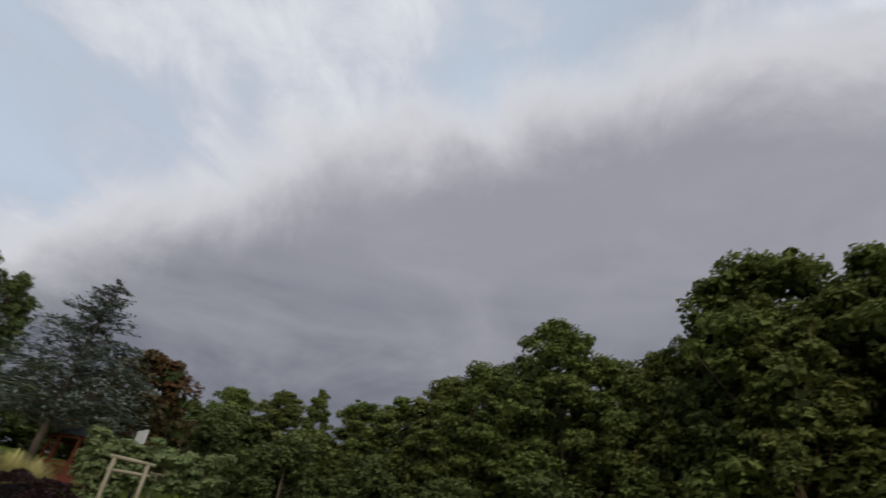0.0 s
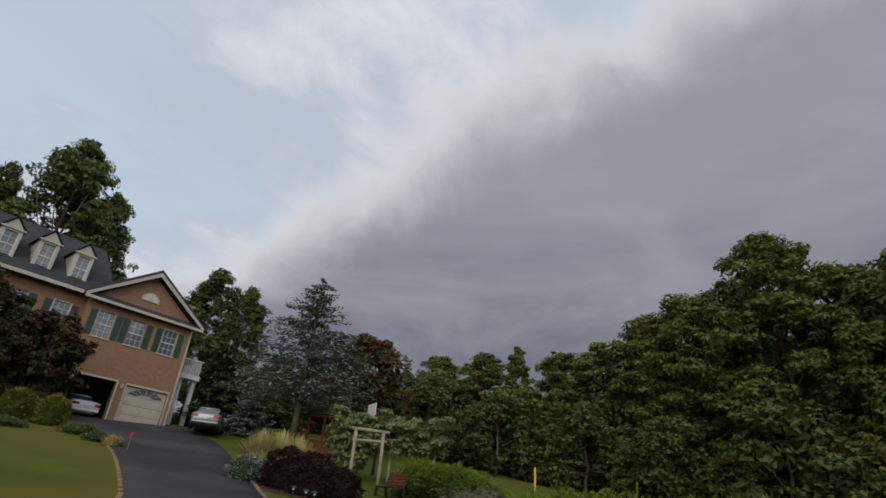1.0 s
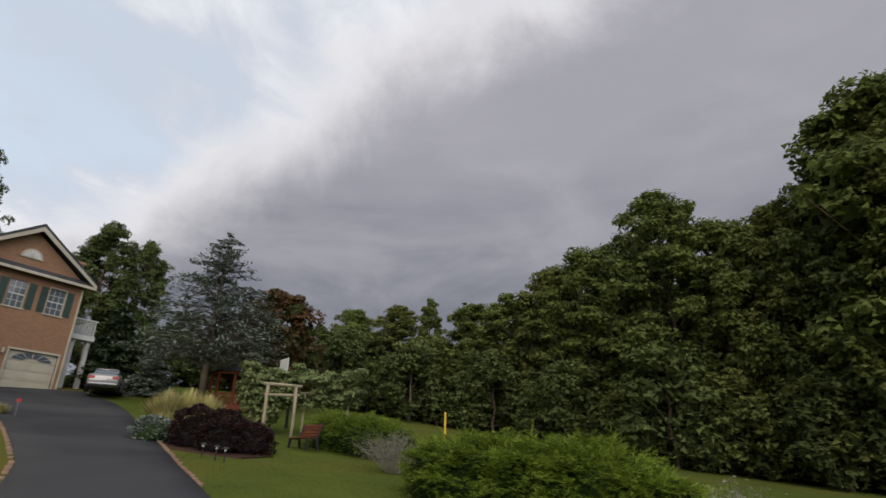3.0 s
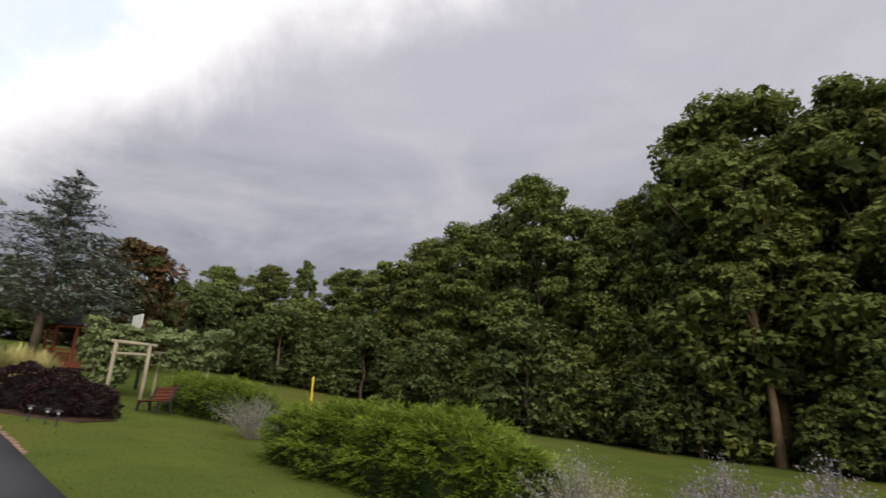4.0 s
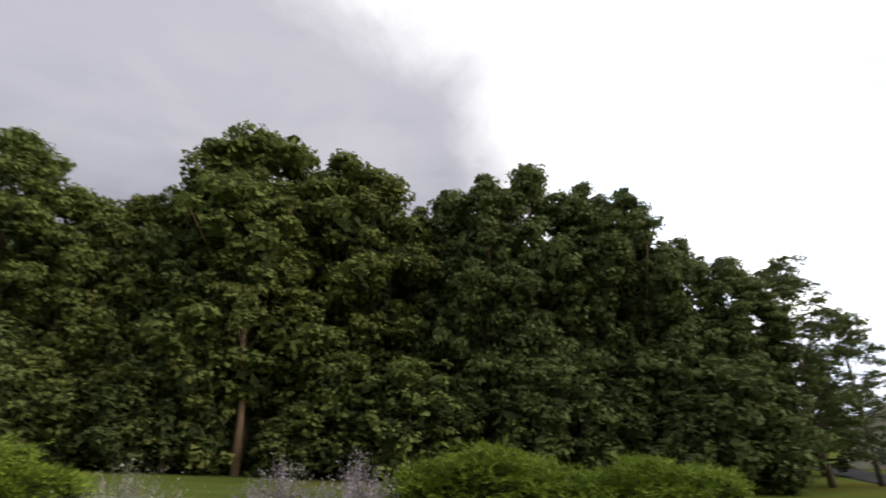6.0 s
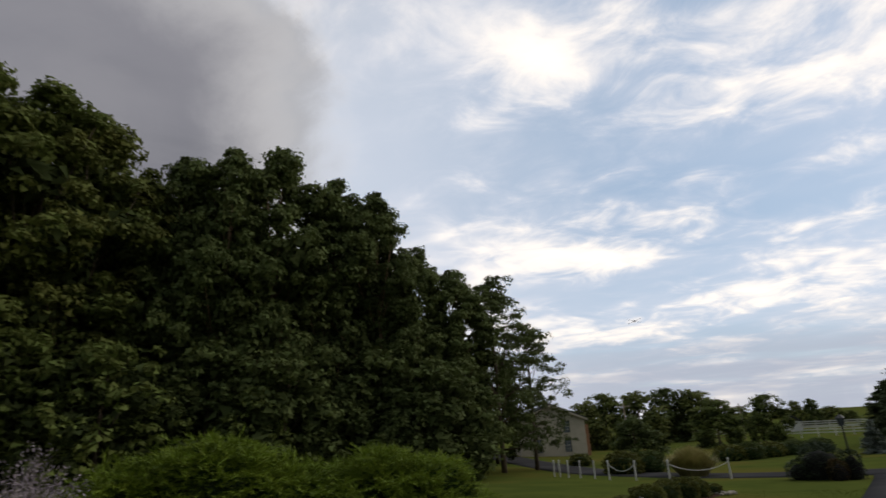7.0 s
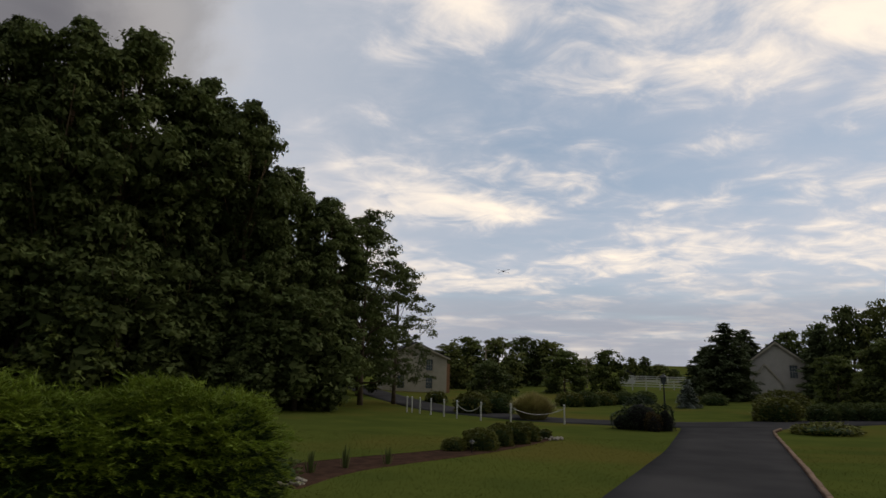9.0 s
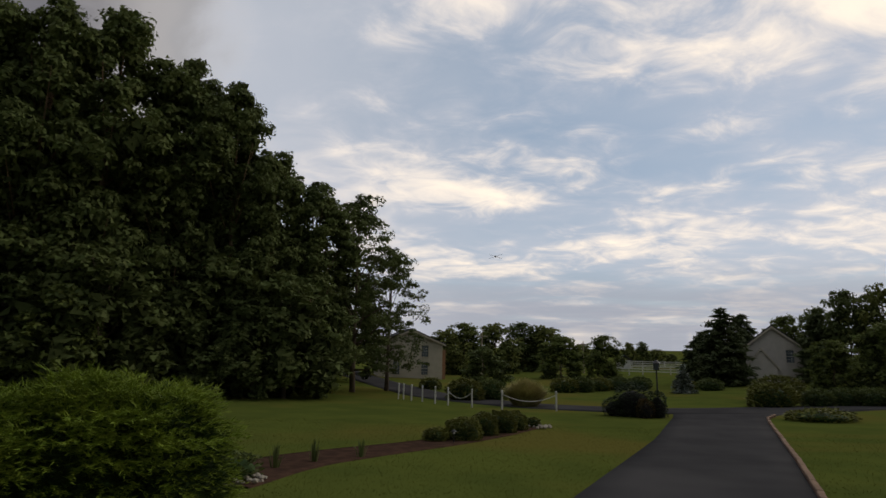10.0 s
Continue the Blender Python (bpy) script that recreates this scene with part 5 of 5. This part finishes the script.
bmesh.ops.create_cone(bm, segments=8, radius1=1.5, radius2=1.5, depth=0.3, cap_ends=True, matrix=Matrix.Translation((0, 0, 0.05)))
part("deck", bm, REDWOOD, gz)
for k in range(8):
    a, b = math.pi / 4 * k, math.pi / 4 * (k + 1)
    pa, pb = Vector((1.38 * math.cos(a), 1.38 * math.sin(a), 0)), Vector((1.38 * math.cos(b), 1.38 * math.sin(b), 0))
    part("post", boxes((pa.x - 0.06, pa.y - 0.06, 0.1, pa.x + 0.06, pa.y + 0.06, 2.3)), REDWOOD, gz)
    mid, turn = (pa + pb) / 2, math.atan2(pb.y - pa.y, pb.x - pa.x)
    mm = Matrix.Translation(mid) @ Matrix.Rotation(turn, 4, "Z")
    for nm, b6 in [("handrail", (-0.5, -0.03, 0.85, 0.5, 0.03, 0.93)), ("beam", (-0.5, -0.03, 2.1, 0.5, 0.03, 2.3))] + [("baluster", (-0.45 + j * 0.14, -0.02, 0.2, -0.40 + j * 0.14, 0.02, 0.85)) for j in range(7)]:
        bm = bmesh.new()
        box(bm, *b6, m=mm)
        part(nm, bm, REDWOOD, gz)

# red garden bench
bx, by = polar(-37.6, 22.6)
be = thing("garden_bench", Matrix.Translation((bx, by, ground_z(bx, by))) @ Matrix.Rotation(radians(-20), 4, "Z"), "red slatted wooden garden bench on dark legs", "bench")
for k in range(4):
    part("seat_slat", boxes((-0.65, -0.22 + k * 0.12, 0.42, 0.65, -0.12 + k * 0.12, 0.45), bevel=0.006), REDWOOD, be)
for k in range(4):
    bm = bmesh.new()
    box(bm, -0.65, -0.015, 0, 0.65, 0.015, 0.10, 0.006, m=Matrix.Translation((0, 0.27 + 0.05 * k, 0.50 + 0.12 * k)) @ Matrix.Rotation(radians(-22), 4, "X"))
    part("back_slat", bm, REDWOOD, be)
for s in (-0.6, 0.6):
    bm = bmesh.new()
    prism(bm, [(-0.25, 0.0), (-0.18, 0.0), (-0.12, 0.40), (0.20, 0.40), (0.28, 0.0), (0.36, 0.0), (0.30, 0.46), (0.50, 1.0), (0.44, 1.0), (0.22, 0.46), (-0.20, 0.46)], -0.03, 0.03)
    ob = part("leg_frame", bm, BLACK, be)
    ob.matrix_basis = Matrix.Translation((s, 0, 0)) @ Matrix.Rotation(radians(90), 4, "Z")
yx, yy = polar(-23.4, 36)
yp = thing("yellow_post", Matrix.Translation((yx, yy, ground_z(yx, yy))), "slim yellow marker post in the grass behind the hedge", "marker post")
bm = bmesh.new()
bmesh.ops.create_cone(bm, segments=14, radius1=0.07, radius2=0.07, depth=2.0, cap_ends=True, matrix=Matrix.Translation((0, 0, 0.7)))
bmesh.ops.create_cone(bm, segments=14, radius1=0.07, radius2=0.02, depth=0.08, cap_ends=True, matrix=Matrix.Translation((0, 0, 1.74)))
part("tube", bm, YELLOW, yp)


# ---- towards the road ----
def rock(m, seed, r, parent, mat=None):
    bm = bmesh.new()
    bmesh.ops.create_icosphere(bm, subdivisions=1, radius=r)
    for v in bm.verts:
        v.co *= 1 + 0.35 * noise.noise(v.co * 9 + Vector((seed, 0, 0)))
        v.co.z *= 0.65
    ob = part("stone", bm, mat or STONE, parent)
    ob.matrix_basis = m
    return ob


geo, _, _ = ribbon([polar(65, 11.6), polar(70, 14.0), polar(75.5, 15.6), polar(81.4, 17.5), polar(86, 19.6), polar(90, 22.0), polar(93.8, 25.4)], [1.2, 1.9, 1.8, 1.6, 1.5, 1.3, 0.6], 0.03, step=0.4)
tagged(part("mulch_bed", geo, MULCH, smooth=True), "brown mulch bed curving through the lawn", "flower bed", kind="structure")
geo, _, _ = ribbon([(-22.5, 14.9), (-18.5, 14.6), (-15, 14.2), (-12.6, 14.2)], [1.6, 2.6, 3.2, 1.5], 0.03, step=0.4)
tagged(part("mulch_bed", geo, MULCH, smooth=True), "brown mulch bed under the purple shrubs", "flower bed", kind="structure")
pile = thing("stone_pile", Matrix.Translation((10.9, 4.6, ground_z(10.9, 4.6))), "small pile of pale stones at the hedge's foot", "stones")
rng = random.Random(3)
for i in range(26):
    rock(Matrix.Translation((rng.uniform(-0.35, 0.45), rng.uniform(-0.3, 0.25), rng.uniform(0.03, 0.10))), i, rng.uniform(0.04, 0.075), pile)
pile = thing("stone_pile", stand(93.8, 24.4), "pale stones at the end of the mulch bed", "stones")
for i in range(18):
    rock(Matrix.Translation((rng.uniform(-0.5, 0.6), rng.uniform(-0.5, 0.4), rng.uniform(0.04, 0.12))), i + 40, rng.uniform(0.06, 0.11), pile)

for i, (az, d, r, h) in enumerate([(83.9, 19.2, 0.42, 0.45), (86.6, 19.8, 0.66, 0.75), (88.6, 21.2, 0.55, 0.80), (90.3, 22.3, 0.60, 0.85), (91.6, 23.4, 0.50, 0.75), (93.3, 25.0, 0.36, 0.42)]):
    shape("bed_shrub", 101 + i, az, d, r, h, BOX_LEAF, JUNIPER_IN_SHADE, "low rounded green shrub in the mulch bed", n=18000, length=0.06, group="bed shrub row")
shape("bed_shrub", 108, 66.2, 12.3, 0.5, 0.5, LEAF_DARK, JUNIPER_IN_SHADE, "small dark shrub beside the hedge", n=3500, length=0.09)
path_light(stand(85.7, 18.6))
path_light(Matrix.Translation((10.5, 5.0, ground_z(10.5, 5.0))), "black path light beside the juniper hedge")
for i, (az, d, h) in enumerate([(69.5, 13.4, 0.55), (72.8, 14.2, 0.6), (77, 15.0, 0.5)]):
    x, y = polar(az, d)
    grass_clump("bed_plant", 111 + i, x, y, 0.22, h, LEAF_DARK, "thin straggling young plant in the mulch", 22, "young bed plants")


def fence_post(x, y):
    z = ground_z(x, y)
    p = thing("fence_post", Matrix.Translation((x, y, z)), "white round-capped chain fence post in the grass", "fence post", "chain fence posts")
    bm = bmesh.new()
    bmesh.ops.create_cone(bm, segments=14, radius1=0.05, radius2=0.045, depth=1.3, cap_ends=True, matrix=Matrix.Translation((0, 0, 0.40)))
    part("shaft", bm, WHITE, p)
    bm = bmesh.new()
    bmesh.ops.create_uvsphere(bm, u_segments=12, v_segments=8, radius=0.07, matrix=Matrix.Translation((0, 0, 1.12)))
    bmesh.ops.create_cone(bm, segments=14, radius1=0.07, radius2=0.07, depth=0.04, cap_ends=True, matrix=Matrix.Translation((0, 0, 1.03)))
    part("ball_cap", bm, WHITE, p)
    return (x, y, z + 0.95)


posts = []
for az, d in ((79.9, 44), (80.4, 43.5), (81.2, 42.5), (82.3, 41.5), (83.6, 40), (84.9, 38.5), (87.3, 37)):
    posts.append(fence_post(*polar(az, d)))
for az, d in ((90.3, 36), (95.6, 36.5)):
    posts.append(fence_post(*polar(az, d)))
for a, b in ((posts[5], posts[6]), (posts[7], posts[8])):
    L = [Vector(a).lerp(Vector(b), k / 14) - Vector((0, 0, 0.42 * (1 - (2 * k / 14 - 1) ** 2))) for k in range(15)]
    ch = thing("fence_chain", Matrix.Translation(L[7]), "white chain sagging between fence posts", "chain", "fence chains")
    v, f = tube([p - L[7] for p in L], [0.022] * 15, 6)
    part("chain_run", (v, [], f), WHITE, ch, smooth=True)

x, y = polar(92.6, 40)
grass_clump("grass_clump", 121, x, y, 1.9, 1.85, PALE_GRASS, "large fountain of tawny ornamental grass", 3200)
mound("yew_shrub", 122, [bear(101.3, 33.8, 0.85, 1.1), bear(102.7, 33.6, 1.10, 1.85)], SPRUCE, DARK, "dark rounded yew beside the lamp post", "shrub", sprays=4200, length=0.13)
shape("red_barberry", 124, 103.8, 32.6, 0.5, 1.0, LEAF_RED, DARK, "reddish shrub against the dark yew", n=3600)
shape("columnar_yew", 123, 104.9, 33.0, 0.50, 1.45, SPRUCE, DARK, "narrow dark shrub at the lamp's foot", n=4200)
lx, ly = polar(104.9, 33.4)
lp = thing("lamp_post", Matrix.Translation((lx, ly, ground_z(lx, ly))), "black lantern lamp post at the drive's end", "lamp post")
lz = 1.73 + 33.4 * math.tan(radians(-0.9)) - ground_z(lx, ly)
bm = bmesh.new()
bmesh.ops.create_cone(bm, segments=14, radius1=0.05, radius2=0.04, depth=lz - 0.4, cap_ends=True, matrix=Matrix.Translation((0, 0, (lz - 0.7) / 2)))
part("pole", bm, BLACK, lp)
bm = bmesh.new()
bmesh.ops.create_cone(bm, segments=6, radius1=0.10, radius2=0.17, depth=0.36, cap_ends=True, matrix=Matrix.Translation((0, 0, lz - 0.38)))
part("lantern_glass", bm, PANE, lp)
bm = bmesh.new()
bmesh.ops.create_cone(bm, segments=6, radius1=0.23, radius2=0.03, depth=0.18, cap_ends=True, matrix=Matrix.Translation((0, 0, lz - 0.11)))
bmesh.ops.create_cone(bm, segments=6, radius1=0.02, radius2=0.01, depth=0.10, cap_ends=True, matrix=Matrix.Translation((0, 0, lz)))
for k in range(6):
    a = k * math.pi / 3
    box(bm, -0.012, -0.012, -0.19, 0.012, 0.012, 0.19, m=Matrix.Translation((0.145 * math.cos(a), 0.145 * math.sin(a), lz - 0.38)))
part("lantern_cage", bm, BLACK, lp)

shape("boxwood", 131, 114.3, 44, 1.55, 1.6, BOX_LEAF, JUNIPER_IN_SHADE, "broad rounded hedge shrub beyond the lane", n=2600, length=0.16, group="far hedge shrubs")
shape("boxwood", 132, 114.8, 50, 1.9, 2.0, BOX_LEAF, JUNIPER_IN_SHADE, "broad clipped hedge shrub before the grey house", n=2200, length=0.16, group="far hedge shrubs")
for i, (az, d) in enumerate([(117.6, 45), (119.4, 46), (121.2, 46), (123.2, 46), (125.5, 46)]):
    shape("boxwood", 133 + i, az, d, 1.0, 1.15, LEAF_DARK, JUNIPER_IN_SHADE, "dark rounded hedge shrub along the lane", n=2400, length=0.16, group="far hedge shrubs")
shape("ground_juniper", 139, 117.5, 33.5, 1.5, 0.55, BOX_LEAF, JUNIPER_IN_SHADE, "low spreading green mound beside the drive's mouth", n=2600, length=0.15)
# field shrubs and far shrub rows
for i, (az, d, r, h) in enumerate([(86.6, 45, 1.5, 1.7), (89.2, 47, 1.4, 1.6), (96.5, 62, 1.6, 1.5), (98.0, 63, 1.5, 1.6), (99.6, 66, 1.7, 1.5), (101.6, 68, 1.5, 1.4), (107.5, 70, 1.3, 1.1), (109.6, 68, 1.4, 1.2), (83.0, 60, 1.2, 1.2), (103.5, 70, 1.5, 1.4)]):
    shape("field_shrub", 141 + i, az, d, r, h, LEAF_DARK if i % 2 else BOX_LEAF, JUNIPER_IN_SHADE, "rounded shrub in a far bed across the lane", n=1500, length=0.2, group="far bed shrubs")
x, y = polar(107.4, 62)
t = conifer("young_spruce", 151, 3.0, 2.0, CEDAR, "small blue-green young spruce on the far lawn", layers=14, blades=60, length=0.3, bare=0.02)
place(t, x, y)


def far_house(name, m, w, dep, wall_h, ridge_h, wall_mat, label, wins, ridge_along_x=False):
    h = thing(name, m, label, "house")
    bm = bmesh.new()
    wall_boxes(bm, -w / 2, w / 2, -1.5, wall_h, 0, 0.25, [(a, b, c, e) for a, b, c, e in wins])
    box(bm, -w / 2, 0.25, -1.5, -w / 2 + 0.25, dep, wall_h)
    box(bm, w / 2 - 0.25, 0.25, -1.5, w / 2, dep, wall_h)
    box(bm, -w / 2 + 0.25, dep - 0.25, -1.5, w / 2 - 0.25, dep, wall_h)
    prism(bm, [(-w / 2, wall_h), (w / 2, wall_h), (0, ridge_h)], 0.02, 0.23)
    part("wall", bm, wall_mat, h)
    part("roof", gable_roof(-w / 2 - 0.4, w / 2 + 0.4, -0.35, dep + 0.35, wall_h - 0.25, ridge_h + 0.1), ROOF, h)
    for s in (-1, 1):
        bm = bmesh.new()
        prism(bm, [(0, ridge_h + 0.15), (s * (w / 2 + 0.42), wall_h - 0.2), (s * (w / 2 + 0.42), wall_h - 0.45), (0, ridge_h - 0.15)], -0.40, -0.352)
        part("rake_board", bm, TRIM, h)
    for a, b, c, e in wins:
        window(h, a, b, c, e, 0.04, shutters=False, frame_mat=wall_mat)
    return h


x, y = polar(114.9, 86)
h2 = far_house("house", Matrix.Translation((x, y, ground_z(x, y))) @ Matrix.Rotation(radians(-112), 4, "Z"), 6.4, 10, 4.6, 7.2, GREY_SIDING, "grey sided house with steep gable beyond the lane", [(1.4, 2.3, 2.6, 4.2)])
part("wing_roof", gable_roof(-3.5, 0.5, -2.15, 0.0, 1.65, 4.3, 0.07), ROOF, h2)
bm = boxes((-3.2, -2.0, -1.5, 0.2, 0.0, 1.9))
prism(bm, [(-3.2, 1.9), (0.2, 1.9), (-1.5, 4.1)], -2.0, -0.1)
part("wing_wall", bm, GREY_SIDING, h2)
for sgn in (-1, 1):
    bm = bmesh.new()
    prism(bm, [(-1.5, 4.45), (-1.5 + sgn * 2.05, 1.75), (-1.5 + sgn * 2.05, 1.5), (-1.5, 4.15)], -2.21, -2.155)
    part("rake_board", bm, TRIM, h2)
x, y = polar(80.9, 82)
h1 = far_house("house", Matrix.Translation((x, y, ground_z(x, y) - 0.3)) @ Matrix.Rotation(radians(-72), 4, "Z"), 9.5, 9, 5.4, 7.2, SIDING, "beige stucco house half hidden behind the wood", [(-2.6, -1.6, 0.8, 2.6), (1.6, 2.6, 0.8, 2.6), (1.6, 2.6, 3.4, 5.0)])
part("brick_end", boxes((4.76, 1.2, -1.0, 5.5, 7.0, 4.4)), BRICK_WALL, h1)

# trees of the far side
for az, d, el, w, p, turn in [(86.3, 105, 2.5, 1.3, 0, 0.2), (89.6, 112, 2.5, 1.3, 1, 1.2), (88.4, 62, 0.2, 1.5, 2, 2.2), (92.4, 125, 2.6, 1.5, 2, 3.0), (94.5, 126, 2.3, 1.5, 4, 4.0), (96.2, 96, 1.4, 1.5, 0, 5.0), (84.6, 100, 1.8, 1.4, 4, 0.9),
                              (98.3, 150, 0.6, 1.6, 1, 1.9), (100.4, 98, 1.5, 1.2, 0, 2.9), (102.7, 160, 0.8, 1.0, 4, 3.9), (104.0, 165, 0.9, 1.0, 2, 4.4), (105.3, 170, 0.2, 1.8, 1, 5.4), (106.6, 175, -0.2, 2.0, 0, 0.5),
                              (116.0, 100, 4.0, 1.0, 3, 1.5), (118.5, 90, 4.6, 0.9, 2, 2.6), (120.5, 84, 6.0, 0.8, 2, 3.6), (122.8, 82, 6.4, 0.8, 4, 4.6), (125.5, 80, 6.8, 0.8, 2, 5.6), (129, 78, 6.6, 0.9, 0, 0.6)]:
    put(shrub_proto[(0, 2, 1)[p % 3]], az, d, el - (0.7 if az > 115 else 0.1), width=w * 0.85, turn=turn, sink=0.10, base_h=7.0, label="dark tree standing far beyond the lane")
for az, d, el, w in [(119.0, 60, 1.2, 1.1), (122.6, 56, 2.6, 1.1), (126.8, 54, 3.2, 1.1)]:
    put(shrub_proto[0], az, d, el, width=w, turn=az, base_h=7.0, label="broad low-branched tree beside the far hedge")
for i, (az, d, el, w) in enumerate([(110.9, 78, 4.0, 5.6), (109.3, 82, 1.8, 5.0), (112.6, 92, 3.4, 5.0), (118.2, 84, 3.4, 4.0)]):
    x, y = polar(az, d)
    t = conifer("far_spruce", 161 + i, 1.7 + d * math.tan(radians(el)) - ground_z(x, y), w * 1.15, EVERGREEN, "large dark dense conifer near the grey house", layers=36, droop=0.12, blades=80, length=0.6, bare=0.01, shape=0.5)
    place(t, x, y)

# white rail fences and a shed on the far field
for (a0, d0, a1, d1) in ((101.4, 108, 108.5, 110), (103.0, 138, 108.5, 140), (93, 140, 97.5, 140)):
    p0, p1 = Vector((*polar(a0, d0), 0)), Vector((*polar(a1, d1), 0))
    mid = (p0 + p1) / 2
    fz = ground_z(mid.x, mid.y)
    f = thing("rail_fence", Matrix.Translation((mid.x, mid.y, fz)) @ Matrix.Rotation(math.atan2((p1 - p0).y, (p1 - p0).x), 4, "Z"), "white post-and-rail fence across the far field", "fence", "far fences")
    L = (p1 - p0).length
    for zz_ in (0.5, 0.95, 1.35):
        part("rail", boxes((-L / 2, -0.04, zz_, L / 2, 0.04, zz_ + 0.16)), WHITE, f)
    for k in range(int(L / 2.4) + 1):
        part("post", boxes((-L / 2 + k * 2.4 - 0.08, -0.08, -0.4, -L / 2 + k * 2.4 + 0.08, 0.08, 1.6)), WHITE, f)
x, y = polar(102.3, 136)
sh = thing("garden_shed", Matrix.Translation((x, y, ground_z(x, y))) @ Matrix.Rotation(radians(-95), 4, "Z"), "small white shed with dark roof in the far field", "shed")
part("wall", boxes((-1.5, 0, -0.5, 1.5, 3, 2.0)), WHITE, sh)
part("roof", gable_roof(-1.8, 1.8, -0.3, 3.3, 1.95, 3.0), ROOF, sh)
for az, d, top in ((88.2, 98, 1.4), (98.4, 118, 0.7)):
    x, y = polar(az, d)
    u = thing("utility_pole", Matrix.Translation((x, y, ground_z(x, y))), "weathered wooden utility pole with crossarm", "utility pole", "utility poles")
    hgt = 1.7 + d * math.tan(radians(top)) - ground_z(x, y)
    v, f = tube([(0, 0, -0.3), (0, 0, hgt)], [0.16, 0.11], 8)
    part("pole", (v, [], f), OLDWOOD, u)
    part("crossarm", boxes((-0.1, -1.1, hgt - 0.7, 0.1, 1.1, hgt - 0.55)), OLDWOOD, u)

# the small aircraft overhead: crossed slim wings on a short body
DR = Vector((polar(89.6, 40)[0], polar(89.6, 40)[1], 1.66 + 40 * math.tan(radians(9.3))))
dr = thing("model_aircraft", Matrix.Translation(DR) @ Matrix.Rotation(radians(90), 4, "Z") @ Matrix.Rotation(radians(-12), 4, "X"), "small dark radio-controlled aircraft with crossed wings in flight", "model aircraft")
bm = bmesh.new()
bmesh.ops.create_uvsphere(bm, u_segments=12, v_segments=8, radius=0.07, matrix=Matrix.Diagonal((1, 2.6, 1, 1)))
part("fuselage", bm, BLACK, dr, smooth=True)
for a in (18, -18, 162, 198):
    bm = bmesh.new()
    box(bm, 0.04, -0.045, -0.008, 0.50, 0.045, 0.008, 0.004, m=Matrix.Rotation(radians(a), 4, "Y"))
    part("wing", bm, BLACK, dr)


# ---- grass blades on the near lawns ----
def on_drive(x, y, margin=0.0):
    for i in range(0, len(drive_line), 2):
        q = drive_line[i]
        if (q.x - x) ** 2 + (q.y - y) ** 2 < (drive_w[i] / 2 + margin) ** 2:
            return True
    return False


rng = np.random.default_rng(77)
pts = []
while len(pts) < 90000:
    az, d = rng.uniform(-52, 124), 4.5 + 22 * rng.random() ** 1.7
    x, y = polar(az, d)
    if not on_drive(x, y, 0.02):
        pts.append((x, y, ground_z(x, y)))
b = np.array(pts)
n = len(b)
d = np.hypot(b[:, 0], b[:, 1])[:, None]
a = rng.random(n) * 6.283
side = np.stack([np.cos(a), np.sin(a), np.zeros(n)], 1) * 0.0026 * (1 + d * 0.14)
tip = b + np.stack([rng.normal(size=n) * 0.022, rng.normal(size=n) * 0.022, 0.018 + 0.024 * rng.random(n)], 1)
q = np.stack([b - side, b + side, tip], 1).reshape(-1, 3)
grass = new("grass", leaf_mesh("grass", q, n, BLADES))
tagged(grass, "short mown grass blades on the lawn", "grass", kind="stuff")

# kinds of tree that found no place
for proto in woods_proto + far_proto + shrub_proto + [thin_proto]:
    if proto not in placed:
        for ob in [*proto.children_recursive, proto]:
            bpy.data.objects.remove(ob)
